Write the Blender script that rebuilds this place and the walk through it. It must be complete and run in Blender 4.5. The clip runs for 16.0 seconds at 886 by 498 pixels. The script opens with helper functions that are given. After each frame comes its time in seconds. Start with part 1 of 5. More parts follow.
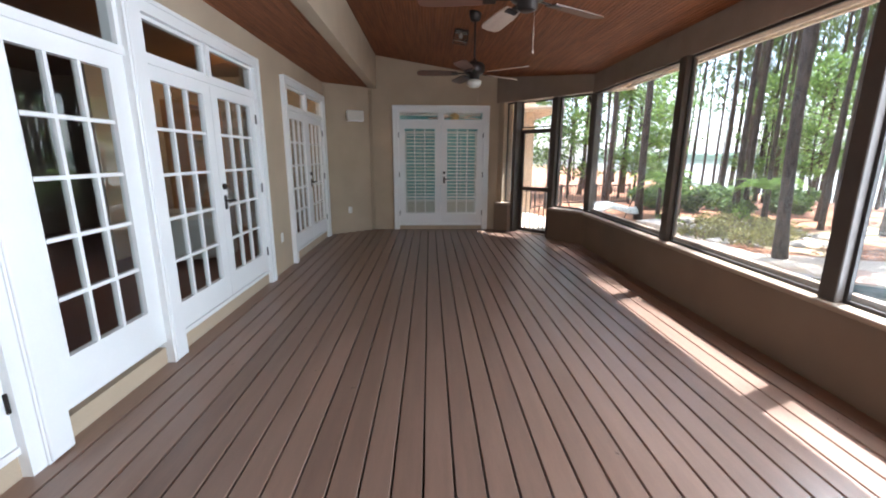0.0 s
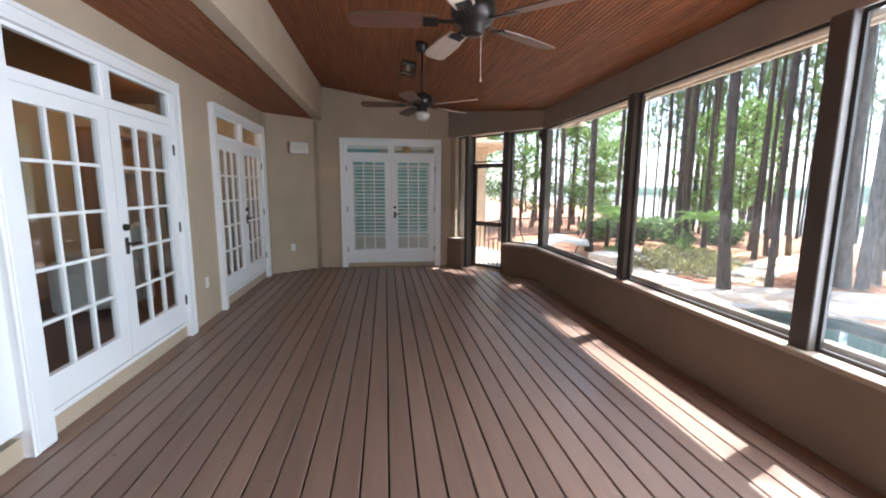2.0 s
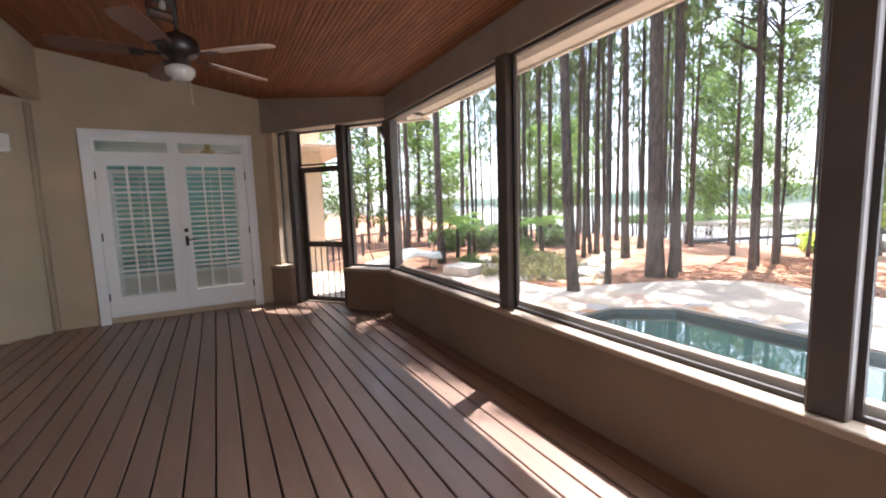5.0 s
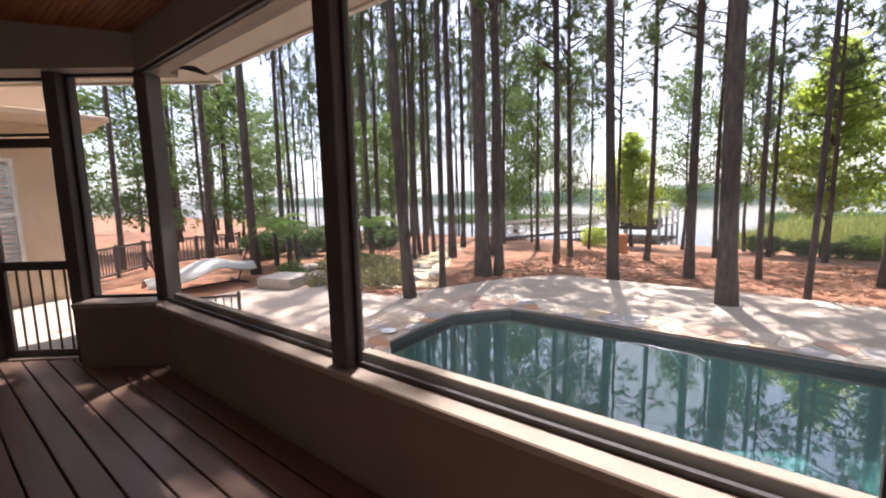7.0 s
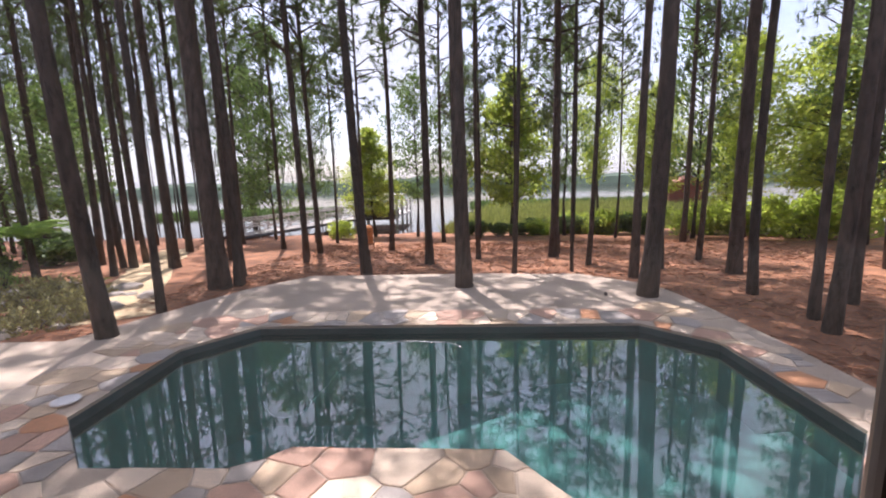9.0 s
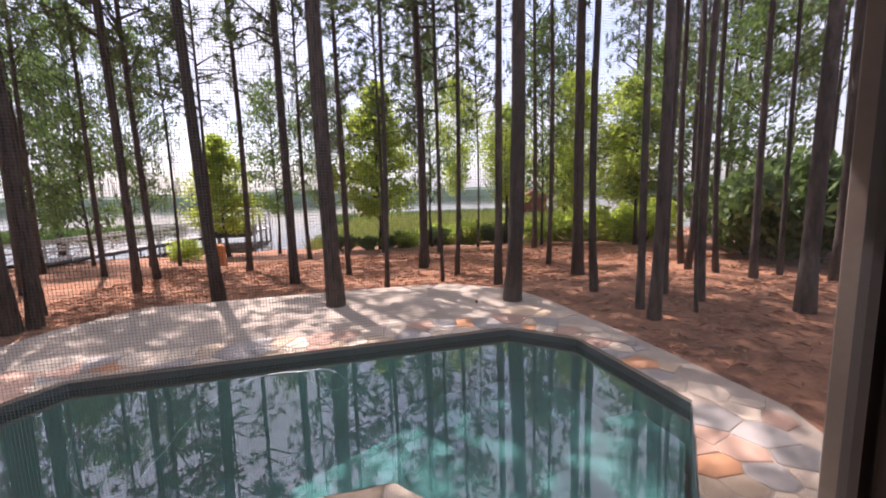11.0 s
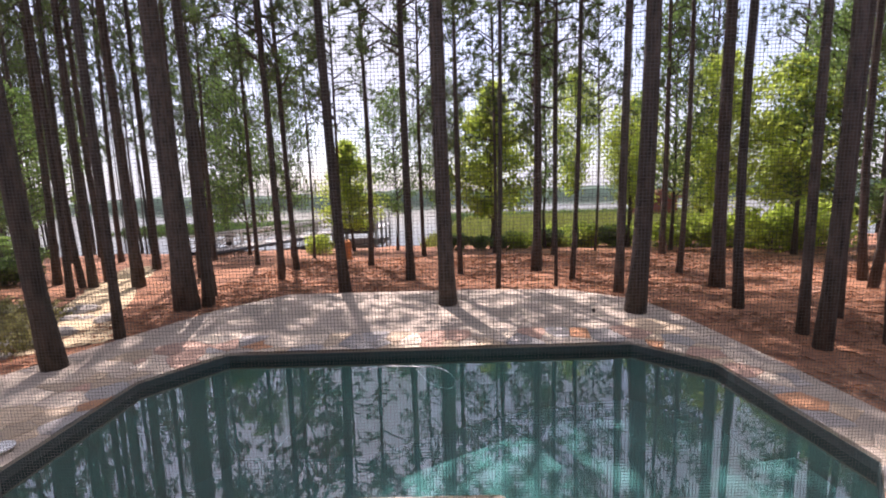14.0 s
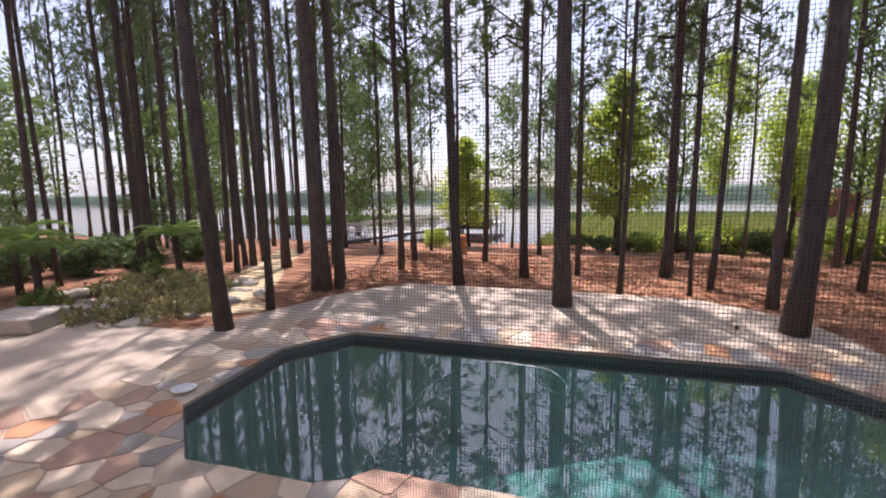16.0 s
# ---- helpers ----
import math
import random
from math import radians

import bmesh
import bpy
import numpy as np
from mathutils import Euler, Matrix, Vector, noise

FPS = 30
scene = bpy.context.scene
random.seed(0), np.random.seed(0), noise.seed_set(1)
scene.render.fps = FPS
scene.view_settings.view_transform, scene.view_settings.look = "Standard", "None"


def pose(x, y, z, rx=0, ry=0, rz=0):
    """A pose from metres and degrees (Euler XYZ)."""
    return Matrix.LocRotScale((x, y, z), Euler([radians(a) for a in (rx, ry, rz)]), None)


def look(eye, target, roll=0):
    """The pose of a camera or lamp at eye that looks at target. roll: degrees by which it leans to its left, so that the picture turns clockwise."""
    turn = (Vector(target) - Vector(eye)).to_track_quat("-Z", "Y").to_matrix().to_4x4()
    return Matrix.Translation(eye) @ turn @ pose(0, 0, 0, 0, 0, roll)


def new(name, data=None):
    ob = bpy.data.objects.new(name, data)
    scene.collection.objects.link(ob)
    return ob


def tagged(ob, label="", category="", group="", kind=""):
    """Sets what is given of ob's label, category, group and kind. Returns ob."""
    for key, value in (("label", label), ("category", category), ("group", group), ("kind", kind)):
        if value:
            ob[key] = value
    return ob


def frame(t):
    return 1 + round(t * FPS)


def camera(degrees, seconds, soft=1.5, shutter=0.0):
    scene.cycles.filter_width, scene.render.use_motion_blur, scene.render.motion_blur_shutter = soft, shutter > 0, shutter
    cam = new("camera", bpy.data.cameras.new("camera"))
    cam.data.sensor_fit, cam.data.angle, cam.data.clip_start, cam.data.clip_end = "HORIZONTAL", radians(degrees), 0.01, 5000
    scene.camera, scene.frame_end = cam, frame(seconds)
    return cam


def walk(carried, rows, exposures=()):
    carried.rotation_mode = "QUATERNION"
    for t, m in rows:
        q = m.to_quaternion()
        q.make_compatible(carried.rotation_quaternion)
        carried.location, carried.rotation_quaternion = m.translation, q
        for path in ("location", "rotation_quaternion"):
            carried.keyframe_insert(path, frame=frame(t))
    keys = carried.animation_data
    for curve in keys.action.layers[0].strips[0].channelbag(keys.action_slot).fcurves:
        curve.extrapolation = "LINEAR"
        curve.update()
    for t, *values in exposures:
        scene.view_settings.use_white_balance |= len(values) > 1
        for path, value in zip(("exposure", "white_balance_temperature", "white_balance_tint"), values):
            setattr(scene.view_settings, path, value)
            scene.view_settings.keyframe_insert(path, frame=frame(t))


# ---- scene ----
cam = camera(94.1, 16.0, soft=2.0)
PATH = [
    (0, (0.531, 0.572, 1.474), (0.594, 2.522, 1.035), 0.2),
    (0.5, (0.606, 0.533, 1.503), (0.776, 2.492, 1.14), 1.4),
    (1, (0.616, 0.585, 1.486), (0.804, 2.545, 1.133), 1.4),
    (1.5, (0.6, 0.736, 1.485), (0.909, 2.673, 1.096), 1.1),
    (2, (0.642, 0.968, 1.507), (0.915, 2.928, 1.219), 0.4),
    (2.5, (0.785, 1.171, 1.486), (0.921, 3.145, 1.193), 0.8),
    (3, (0.882, 1.389, 1.448), (1.13, 3.346, 1.118), 1.5),
    (3.2, (0.882, 1.496, 1.45), (1.241, 3.44, 1.148), 1.7),
    (5.5, (1.357, 2.698, 1.395), (2.456, 4.356, 1.185), -1.3),
    (6, (1.523, 2.958, 1.399), (2.833, 4.453, 1.177), 0.1),
    (6.5, (1.65, 3.192, 1.393), (3.167, 4.471, 1.145), -1.8),
    (7, (1.875, 3.379, 1.382), (3.447, 4.591, 1.139), -1.3),
    (7.5, (2.064, 3.506, 1.392), (3.8, 4.457, 1.108), -0.8),
    (8, (2.218, 3.631, 1.446), (4.099, 4.241, 1.145), -3.0),
    (8.5, (2.414, 3.64, 1.468), (4.341, 4.074, 1.155), -2.5),
    (9, (2.555, 3.757, 1.453), (4.528, 3.867, 1.142), -1.6),
    (9.5, (2.625, 3.829, 1.426), (4.585, 3.576, 1.125), -1.1),
    (12, (2.864, 3.775, 1.469), (4.773, 3.238, 1.206), -1.7),
    (12.5, (2.87, 3.758, 1.493), (4.811, 3.359, 1.226), -1.7),
    (13, (2.884, 3.805, 1.483), (4.848, 3.536, 1.222), -1.6),
    (13.5, (2.884, 3.764, 1.481), (4.864, 3.642, 1.225), -1.8),
    (14, (2.881, 3.844, 1.484), (4.864, 3.851, 1.23), -1.7),
    (14.5, (2.866, 3.812, 1.488), (4.843, 3.973, 1.229), -1.7),
    (15, (2.865, 3.819, 1.464), (4.825, 4.121, 1.205), -1.4),
    (15.5, (2.875, 3.824, 1.457), (4.81, 4.257, 1.196), -1.1),
    (16, (2.884, 3.863, 1.47), (4.79, 4.41, 1.212), -0.8),
]
walk(cam, [(t, look(eye, target, roll)) for t, eye, target, roll in PATH],
     exposures=[(0.0, 2.80, 5780, 10), (1.5, 2.88, 5740, 10), (3.2, 2.95, 5700, 9), (5.5, 2.66, 6100, 18), (6.0, 2.25, 6150, 21), (7.0, 1.62, 6230, 20), (8.0, 1.2, 6200, 22), (9.0, 1.14, 6250, 25), (12.0, 1.07, 6430, 29), (16.0, 0.94, 6280, 26)])

# ---- light ----
SUN = Vector((1.0, 0.40, 2.0)).normalized()
world = bpy.data.worlds.new("sky")
scene.world = world
world.use_nodes = True
wn = world.node_tree.nodes
sky = wn.new("ShaderNodeTexSky")
sky.sky_type, sky.sun_disc = "NISHITA", False
sky.sun_elevation = math.asin(SUN.z)
sky.sun_rotation = math.atan2(SUN.x, SUN.y)
sky.dust_density, sky.air_density = 2.5, 1.0
wl = world.node_tree.links.new
wl(sky.outputs[0], wn["Background"].inputs[0])
wn["Background"].inputs[1].default_value = 0.15
# broken bright cloud over the whole sky
cloud, cover, blend, wtc = wn.new("ShaderNodeBackground"), wn.new("ShaderNodeValToRGB"), wn.new("ShaderNodeMixShader"), wn.new("ShaderNodeTexCoord")
puff = wn.new("ShaderNodeTexNoise")
puff.inputs["Scale"].default_value, puff.inputs["Detail"].default_value, puff.inputs["Roughness"].default_value = 2.6, 7, 0.55
cover.color_ramp.elements[0].position, cover.color_ramp.elements[1].position = 0.42, 0.68
cover.color_ramp.elements[0].color = (0.25, 0.25, 0.25, 1)
cloud.inputs[0].default_value, cloud.inputs[1].default_value = (0.86, 0.93, 1.0, 1), 0.63
wl(wtc.outputs["Generated"], puff.inputs["Vector"])
wl(puff.outputs[0], cover.inputs[0])
wl(cover.outputs[0], blend.inputs[0])
wl(wn["Background"].outputs[0], blend.inputs[1])
wl(cloud.outputs[0], blend.inputs[2])
wl(blend.outputs[0], wn["World Output"].inputs[0])
sun = new("sun", bpy.data.lights.new("sun", "SUN"))
sun.data.energy, sun.data.angle, sun.data.color = 4.3, radians(0.6), (1.0, 0.96, 0.90)
sun.matrix_world = look(SUN * 60, (0, 0, 0))


def sky_window(eye, target, w, h, watts):
    """Skylight that falls in through one screened opening."""
    lamp = new("window_light", bpy.data.lights.new("window_light", "AREA"))
    lamp.data.shape, lamp.data.size, lamp.data.size_y, lamp.data.energy, lamp.data.color = "RECTANGLE", w, h, watts, (0.88, 0.95, 1.0)
    lamp.matrix_world = look(eye, target)


for wy, watts in ((2.05, 26), (0.07, 22), (-1.9, 17)):
    sky_window((3.20, wy, 1.53), (0.0, wy, 1.50), 1.75, 1.85, watts)


# ---- materials ----
def material(name, color, rough=0.6, metal=0.0, vary=0.25, scale=6.0, fine=60.0, bump=0.15, stretch=(1, 1, 1), other=None, spread=0.0, piece=0.0, spec=0.5, coords="Object"):
    """Principled surface: colour mottled at two scales, relief, and variation from piece to piece."""
    m = bpy.data.materials.new(name)
    m.use_nodes = True
    nodes, link = m.node_tree.nodes, m.node_tree.links.new
    bsdf = nodes["Principled BSDF"]
    bsdf.inputs["Roughness"].default_value, bsdf.inputs["Metallic"].default_value = rough, metal
    bsdf.inputs["Specular IOR Level"].default_value = spec
    tc, mp = nodes.new("ShaderNodeTexCoord"), nodes.new("ShaderNodeMapping")
    mp.inputs["Scale"].default_value = stretch
    link(tc.outputs[coords], mp.inputs[0])
    big, small = nodes.new("ShaderNodeTexNoise"), nodes.new("ShaderNodeTexNoise")
    for n, s, d in ((big, scale, 5), (small, fine, 3)):
        n.inputs["Scale"].default_value, n.inputs["Detail"].default_value = s, d
        link(mp.outputs[0], n.inputs["Vector"])
    if piece:
        info, shift = nodes.new("ShaderNodeObjectInfo"), nodes.new("ShaderNodeVectorMath")
        shift.operation = "ADD"
        times = nodes.new("ShaderNodeMath")
        times.operation, times.inputs[1].default_value = "MULTIPLY", 37.0
        link(info.outputs["Random"], times.inputs[0])
        link(mp.outputs[0], shift.inputs[0])
        link(times.outputs[0], shift.inputs[1])
        for n in (big, small):
            link(shift.outputs[0], n.inputs["Vector"])
    ramp = nodes.new("ShaderNodeValToRGB")
    c = Vector(color)
    o = Vector(other) if other else c * (1 + vary)
    ramp.color_ramp.elements[0].position, ramp.color_ramp.elements[1].position = 0.3, 0.7
    ramp.color_ramp.elements[0].color = (*(c * (1 - vary)), 1)
    ramp.color_ramp.elements[1].color = (*o, 1)
    mixn = nodes.new("ShaderNodeMix")
    mixn.data_type = "FLOAT"
    mixn.inputs[0].default_value = 0.35
    link(big.outputs[0], mixn.inputs[2])
    link(small.outputs[0], mixn.inputs[3])
    link(mixn.outputs[0], ramp.inputs[0])
    out = ramp.outputs[0]
    if piece:
        hsv = nodes.new("ShaderNodeHueSaturation")
        rng = nodes.new("ShaderNodeMapRange")
        rng.inputs[3].default_value, rng.inputs[4].default_value = 1 - piece, 1 + piece
        link(info.outputs["Random"], rng.inputs[0])
        link(rng.outputs[0], hsv.inputs["Value"])
        link(out, hsv.inputs["Color"])
        out = hsv.outputs[0]
    link(out, bsdf.inputs["Base Color"])
    if bump:
        b = nodes.new("ShaderNodeBump")
        b.inputs["Strength"].default_value, b.inputs["Distance"].default_value = bump, 0.01
        link(mixn.outputs[0], b.inputs["Height"])
        link(b.outputs[0], bsdf.inputs["Normal"])
    return m


def see_through(name, tint, ior=1.45, rough=0.0, waves=0.0, wave_scale=3.0):
    """Clear sheet: what lies behind it, and a mirror image that grows towards grazing sight."""
    m = bpy.data.materials.new(name)
    m.use_nodes = True
    nodes, link = m.node_tree.nodes, m.node_tree.links.new
    nodes.remove(nodes["Principled BSDF"])
    clear, gloss, mix, fres, power, share = (nodes.new("ShaderNode" + k) for k in ("BsdfTransparent", "BsdfGlossy", "MixShader", "LayerWeight", "Math", "MapRange"))
    clear.inputs[0].default_value = (*tint, 1)
    gloss.inputs["Roughness"].default_value = rough
    fres.inputs[0].default_value = 0.5
    power.operation, power.inputs[1].default_value = "POWER", 5.0
    share.inputs[3].default_value = ((ior - 1) / (ior + 1)) ** 2
    link(fres.outputs["Facing"], power.inputs[0])
    link(power.outputs[0], share.inputs[0])
    link(share.outputs[0], mix.inputs[0])
    link(clear.outputs[0], mix.inputs[1])
    link(gloss.outputs[0], mix.inputs[2])
    link(mix.outputs[0], nodes["Material Output"].inputs[0])
    if waves:
        tc, n, b = nodes.new("ShaderNodeTexCoord"), nodes.new("ShaderNodeTexNoise"), nodes.new("ShaderNodeBump")
        n.inputs["Scale"].default_value = wave_scale
        b.inputs["Strength"].default_value, b.inputs["Distance"].default_value = waves, 0.02
        link(tc.outputs["Object"], n.inputs["Vector"])
        link(n.outputs[0], b.inputs["Height"])
        link(b.outputs[0], gloss.inputs["Normal"])
        link(b.outputs[0], fres.inputs["Normal"])
    return m


def leafy(name, color, other, glow=0.45, gloss=0.03):
    m = bpy.data.materials.new(name)
    m.use_nodes = True
    nodes, link = m.node_tree.nodes, m.node_tree.links.new
    nodes.remove(nodes["Principled BSDF"])
    geo, ramp = nodes.new("ShaderNodeNewGeometry"), nodes.new("ShaderNodeValToRGB")
    ramp.color_ramp.elements[0].color, ramp.color_ramp.elements[1].color = (*color, 1), (*other, 1)
    link(geo.outputs["Random Per Island"], ramp.inputs[0])
    d, t, mix = nodes.new("ShaderNodeBsdfDiffuse"), nodes.new("ShaderNodeBsdfTranslucent"), nodes.new("ShaderNodeMixShader")
    mix.inputs[0].default_value = glow
    link(ramp.outputs[0], d.inputs[0])
    link(ramp.outputs[0], t.inputs[0])
    link(d.outputs[0], mix.inputs[1])
    link(t.outputs[0], mix.inputs[2])
    shine, top = nodes.new("ShaderNodeBsdfGlossy"), nodes.new("ShaderNodeMixShader")
    shine.inputs["Roughness"].default_value, top.inputs[0].default_value = 0.6, gloss
    link(mix.outputs[0], top.inputs[1])
    link(shine.outputs[0], top.inputs[2])
    link(top.outputs[0], nodes["Material Output"].inputs[0])
    return m


def mesh_screen(name, pitch=0.0025, wire=0.12):
    """Woven insect screen: dark wires with open gaps."""
    m = bpy.data.materials.new(name)
    m.use_nodes = True
    nodes, link = m.node_tree.nodes, m.node_tree.links.new
    bsdf = nodes["Principled BSDF"]
    bsdf.inputs["Base Color"].default_value = (0.16, 0.16, 0.16, 1)
    bsdf.inputs["Roughness"].default_value = 0.6
    shine, wires = nodes.new("ShaderNodeBsdfTranslucent"), nodes.new("ShaderNodeMixShader")
    shine.inputs[0].default_value, wires.inputs[0].default_value = (0.10, 0.10, 0.097, 1), 0.5
    link(bsdf.outputs[0], wires.inputs[1])
    link(shine.outputs[0], wires.inputs[2])
    tc, sep = nodes.new("ShaderNodeTexCoord"), nodes.new("ShaderNodeSeparateXYZ")
    link(tc.outputs["Object"], sep.inputs[0])
    strands = []
    for axis in ("X", "Z"):
        div, fr, lt = (nodes.new("ShaderNodeMath") for _ in range(3))
        div.operation, div.inputs[1].default_value = "DIVIDE", pitch
        fr.operation = "FRACT"
        lt.operation, lt.inputs[1].default_value = "LESS_THAN", wire
        link(sep.outputs[axis], div.inputs[0])
        link(div.outputs[0], fr.inputs[0])
        link(fr.outputs[0], lt.inputs[0])
        strands.append(lt)
    both, mix, clear = nodes.new("ShaderNodeMath"), nodes.new("ShaderNodeMixShader"), nodes.new("ShaderNodeBsdfTransparent")
    both.operation = "MAXIMUM"
    link(strands[0].outputs[0], both.inputs[0])
    link(strands[1].outputs[0], both.inputs[1])
    link(both.outputs[0], mix.inputs[0])
    link(clear.outputs[0], mix.inputs[1])
    link(wires.outputs[0], mix.inputs[2])
    link(mix.outputs[0], nodes["Material Output"].inputs[0])
    return m


STUCCO = material("tan_stucco", (0.45, 0.356, 0.252), 0.85, vary=0.10, scale=2.0, fine=140, bump=0.25)
STUCCO_OUT = material("outside_stucco", (0.58, 0.45, 0.33), 0.9, vary=0.08, scale=2.0, fine=120, bump=0.25)
EAVE = material("cream_soffit_paint", (0.74, 0.66, 0.55), 0.8, vary=0.06, scale=2.0, fine=80, bump=0.08)
# darker copy of the tan stucco: the low wall's shade is put into its colour
LOWWALL = material("shaded_stucco", (0.20, 0.143, 0.10), 0.85, vary=0.10, scale=2.0, fine=140, bump=0.25)
# brown trim made darker: the backlit look of the posts is in the colour
TRIM = material("darkened_bronze_paint", (0.072, 0.057, 0.048), 0.5, vary=0.15, scale=5, fine=90, bump=0.08)
# tree shade on the outer stops, put into a browner, darker colour
STOP = material("shaded_stop_paint", (0.17, 0.132, 0.104), 0.55, vary=0.15, scale=5, fine=90, bump=0.08)
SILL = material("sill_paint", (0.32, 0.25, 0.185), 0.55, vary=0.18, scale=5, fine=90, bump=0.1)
DARK = material("dark_frame", (0.035, 0.03, 0.028), 0.45, vary=0.2, bump=0.05)
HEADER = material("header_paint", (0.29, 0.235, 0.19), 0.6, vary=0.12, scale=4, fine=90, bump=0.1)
WHITE = material("white_paint", (0.80, 0.80, 0.79), 0.35, vary=0.03, scale=3, fine=80, bump=0.04)
BOARD = material("deck_board", (0.212, 0.132, 0.095), 0.36, vary=0.16, scale=3.0, fine=45, bump=0.12, stretch=(6, 0.5, 1), piece=0.17, spec=0.65)
UNDER = material("deck_shadow_gap", (0.02, 0.015, 0.012), 0.9)
CEIL = material("stained_beadboard", (0.225, 0.078, 0.029), 0.58, vary=0.5, scale=4.0, fine=30, bump=0.08, stretch=(7, 0.35, 1), spec=0.35)
BARK = material("pine_bark", (0.062, 0.046, 0.036), 0.9, vary=0.85, scale=9.0, fine=26, bump=1.4, stretch=(1.5, 1.5, 0.40), piece=0.3)
STRAW = material("pine_straw", (0.225, 0.086, 0.042), 0.95, vary=0.6, scale=1.3, fine=16, bump=1.2, other=(0.44, 0.20, 0.098))
SAND = material("sandy_path", (0.50, 0.38, 0.22), 0.95, vary=0.2, scale=1.5, fine=30, bump=0.4)
CONCRETE = material("pool_deck_concrete", (0.45, 0.365, 0.28), 0.85, vary=0.22, scale=1.1, fine=40, bump=0.3)
PLASTER = material("pool_plaster", (0.46, 0.60, 0.55), 0.7, vary=0.22, scale=0.8, fine=20, bump=0.1)
TILE = material("waterline_tile", (0.035, 0.06, 0.06), 0.3, vary=0.3, scale=8, fine=40, bump=0.1)
BRONZE = material("dark_bronze_metal", (0.035, 0.028, 0.025), 0.38, metal=0.7, vary=0.2, bump=0.03)
GLASS = see_through("window_glass", (0.91, 0.93, 0.92), 1.65)
WATER = see_through("pool_water", (0.36, 0.585, 0.58), 2.4, waves=0.04, wave_scale=1.6)
SCREEN = mesh_screen("insect_screen")
NEEDLE = leafy("pine_needles", (0.065, 0.105, 0.032), (0.15, 0.21, 0.075))
CYPRESS = leafy("cypress_leaves", (0.28, 0.38, 0.045), (0.52, 0.60, 0.11), 0.82)
BROAD = leafy("broad_leaves", (0.10, 0.18, 0.045), (0.22, 0.32, 0.09), 0.55)
SHRUB = leafy("shrub_leaves", (0.05, 0.10, 0.025), (0.20, 0.30, 0.08), 0.4, 0.05)
MOSS = leafy("spanish_moss", (0.13, 0.15, 0.11), (0.22, 0.24, 0.18), 0.3)
REED = leafy("marsh_grass", (0.15, 0.19, 0.04), (0.36, 0.37, 0.10), 0.5)
FERN = leafy("fern_fronds", (0.16, 0.28, 0.05), (0.28, 0.40, 0.10), 0.5)


# ---- building helpers ----
def box(bm, x0, y0, z0, x1, y1, z1):
    v = [bm.verts.new(p) for p in ((x0, y0, z0), (x1, y0, z0), (x1, y1, z0), (x0, y1, z0), (x0, y0, z1), (x1, y0, z1), (x1, y1, z1), (x0, y1, z1))]
    for f in ((3, 2, 1, 0), (4, 5, 6, 7), (0, 1, 5, 4), (1, 2, 6, 5), (2, 3, 7, 6), (3, 0, 4, 7)):
        bm.faces.new([v[i] for i in f])
    return bm


def boxes(*rows, bevel=0.0):
    bm = bmesh.new()
    for r in rows:
        box(bm, *r)
    if bevel:
        bmesh.ops.bevel(bm, geom=bm.edges[:], offset=bevel, segments=1, affect="EDGES", profile=0.5)
    return bm


def prism(points, z0, z1):
    """An upright prism on a plan given anticlockwise."""
    bm = bmesh.new()
    low = [bm.verts.new((x, y, z0)) for x, y in points]
    high = [bm.verts.new((x, y, z1)) for x, y in points]
    bm.faces.new(low[::-1])
    bm.faces.new(high)
    for i in range(len(points)):
        j = (i + 1) % len(points)
        bm.faces.new((low[i], low[j], high[j], high[i]))
    return bm


def tube(bm, path, radii, sides=8, caps=True):
    rings = []
    for i, (p, r) in enumerate(zip(path, radii)):
        p = Vector(p)
        ahead = (Vector(path[min(i + 1, len(path) - 1)]) - Vector(path[max(i - 1, 0)])).normalized()
        a = ahead.orthogonal().normalized() if abs(ahead.z) < 0.9 else Vector((1, 0, 0)).cross(ahead).normalized()
        b = ahead.cross(a)
        rings.append([bm.verts.new(p + r * (math.cos(k * math.tau / sides) * a + math.sin(k * math.tau / sides) * b)) for k in range(sides)])
    for s, t in zip(rings, rings[1:]):
        for k in range(sides):
            bm.faces.new((s[k], s[(k + 1) % sides], t[(k + 1) % sides], t[k]))
    if caps:
        bm.faces.new(rings[0][::-1])
        bm.faces.new(rings[-1])
    return bm


def lathe(bm, profile, sides=20, at=(0, 0, 0)):
    """A turned body from (radius, height) pairs."""
    rings = [[bm.verts.new((at[0] + r * math.cos(k * math.tau / sides), at[1] + r * math.sin(k * math.tau / sides), at[2] + z)) for k in range(sides)] for r, z in profile]
    for s, t in zip(rings, rings[1:]):
        for k in range(sides):
            bm.faces.new((s[k], s[(k + 1) % sides], t[(k + 1) % sides], t[k]))
    bm.faces.new(rings[0][::-1])
    bm.faces.new(rings[-1])
    return bm


def mesh_of(name, bm, mat, smooth=False):
    me = bpy.data.meshes.new(name)
    bmesh.ops.recalc_face_normals(bm, faces=bm.faces[:])
    bm.to_mesh(me)
    bm.free()
    me.materials.append(mat)
    if smooth:
        me.shade_smooth()
    return me


def part(name, bm, mat, parent=None, label="", m=None, smooth=False):
    ob = new(name, bm if isinstance(bm, bpy.types.Mesh) else mesh_of(name, bm, mat, smooth))
    if parent:
        ob.parent = parent
    if m is not None:
        ob.matrix_local = m
    if label:
        ob["label"] = label
    return ob


def thing(name, m, label, category, group="", kind=""):
    ob = new(name)
    ob.empty_display_size = 0.1
    ob.matrix_world = m
    return tagged(ob, label, category, group, kind)


def setting(name, bm, mat, label, smooth=False):
    return tagged(part(name, bm, mat, smooth=smooth), label, name.split("_")[0], kind="structure")


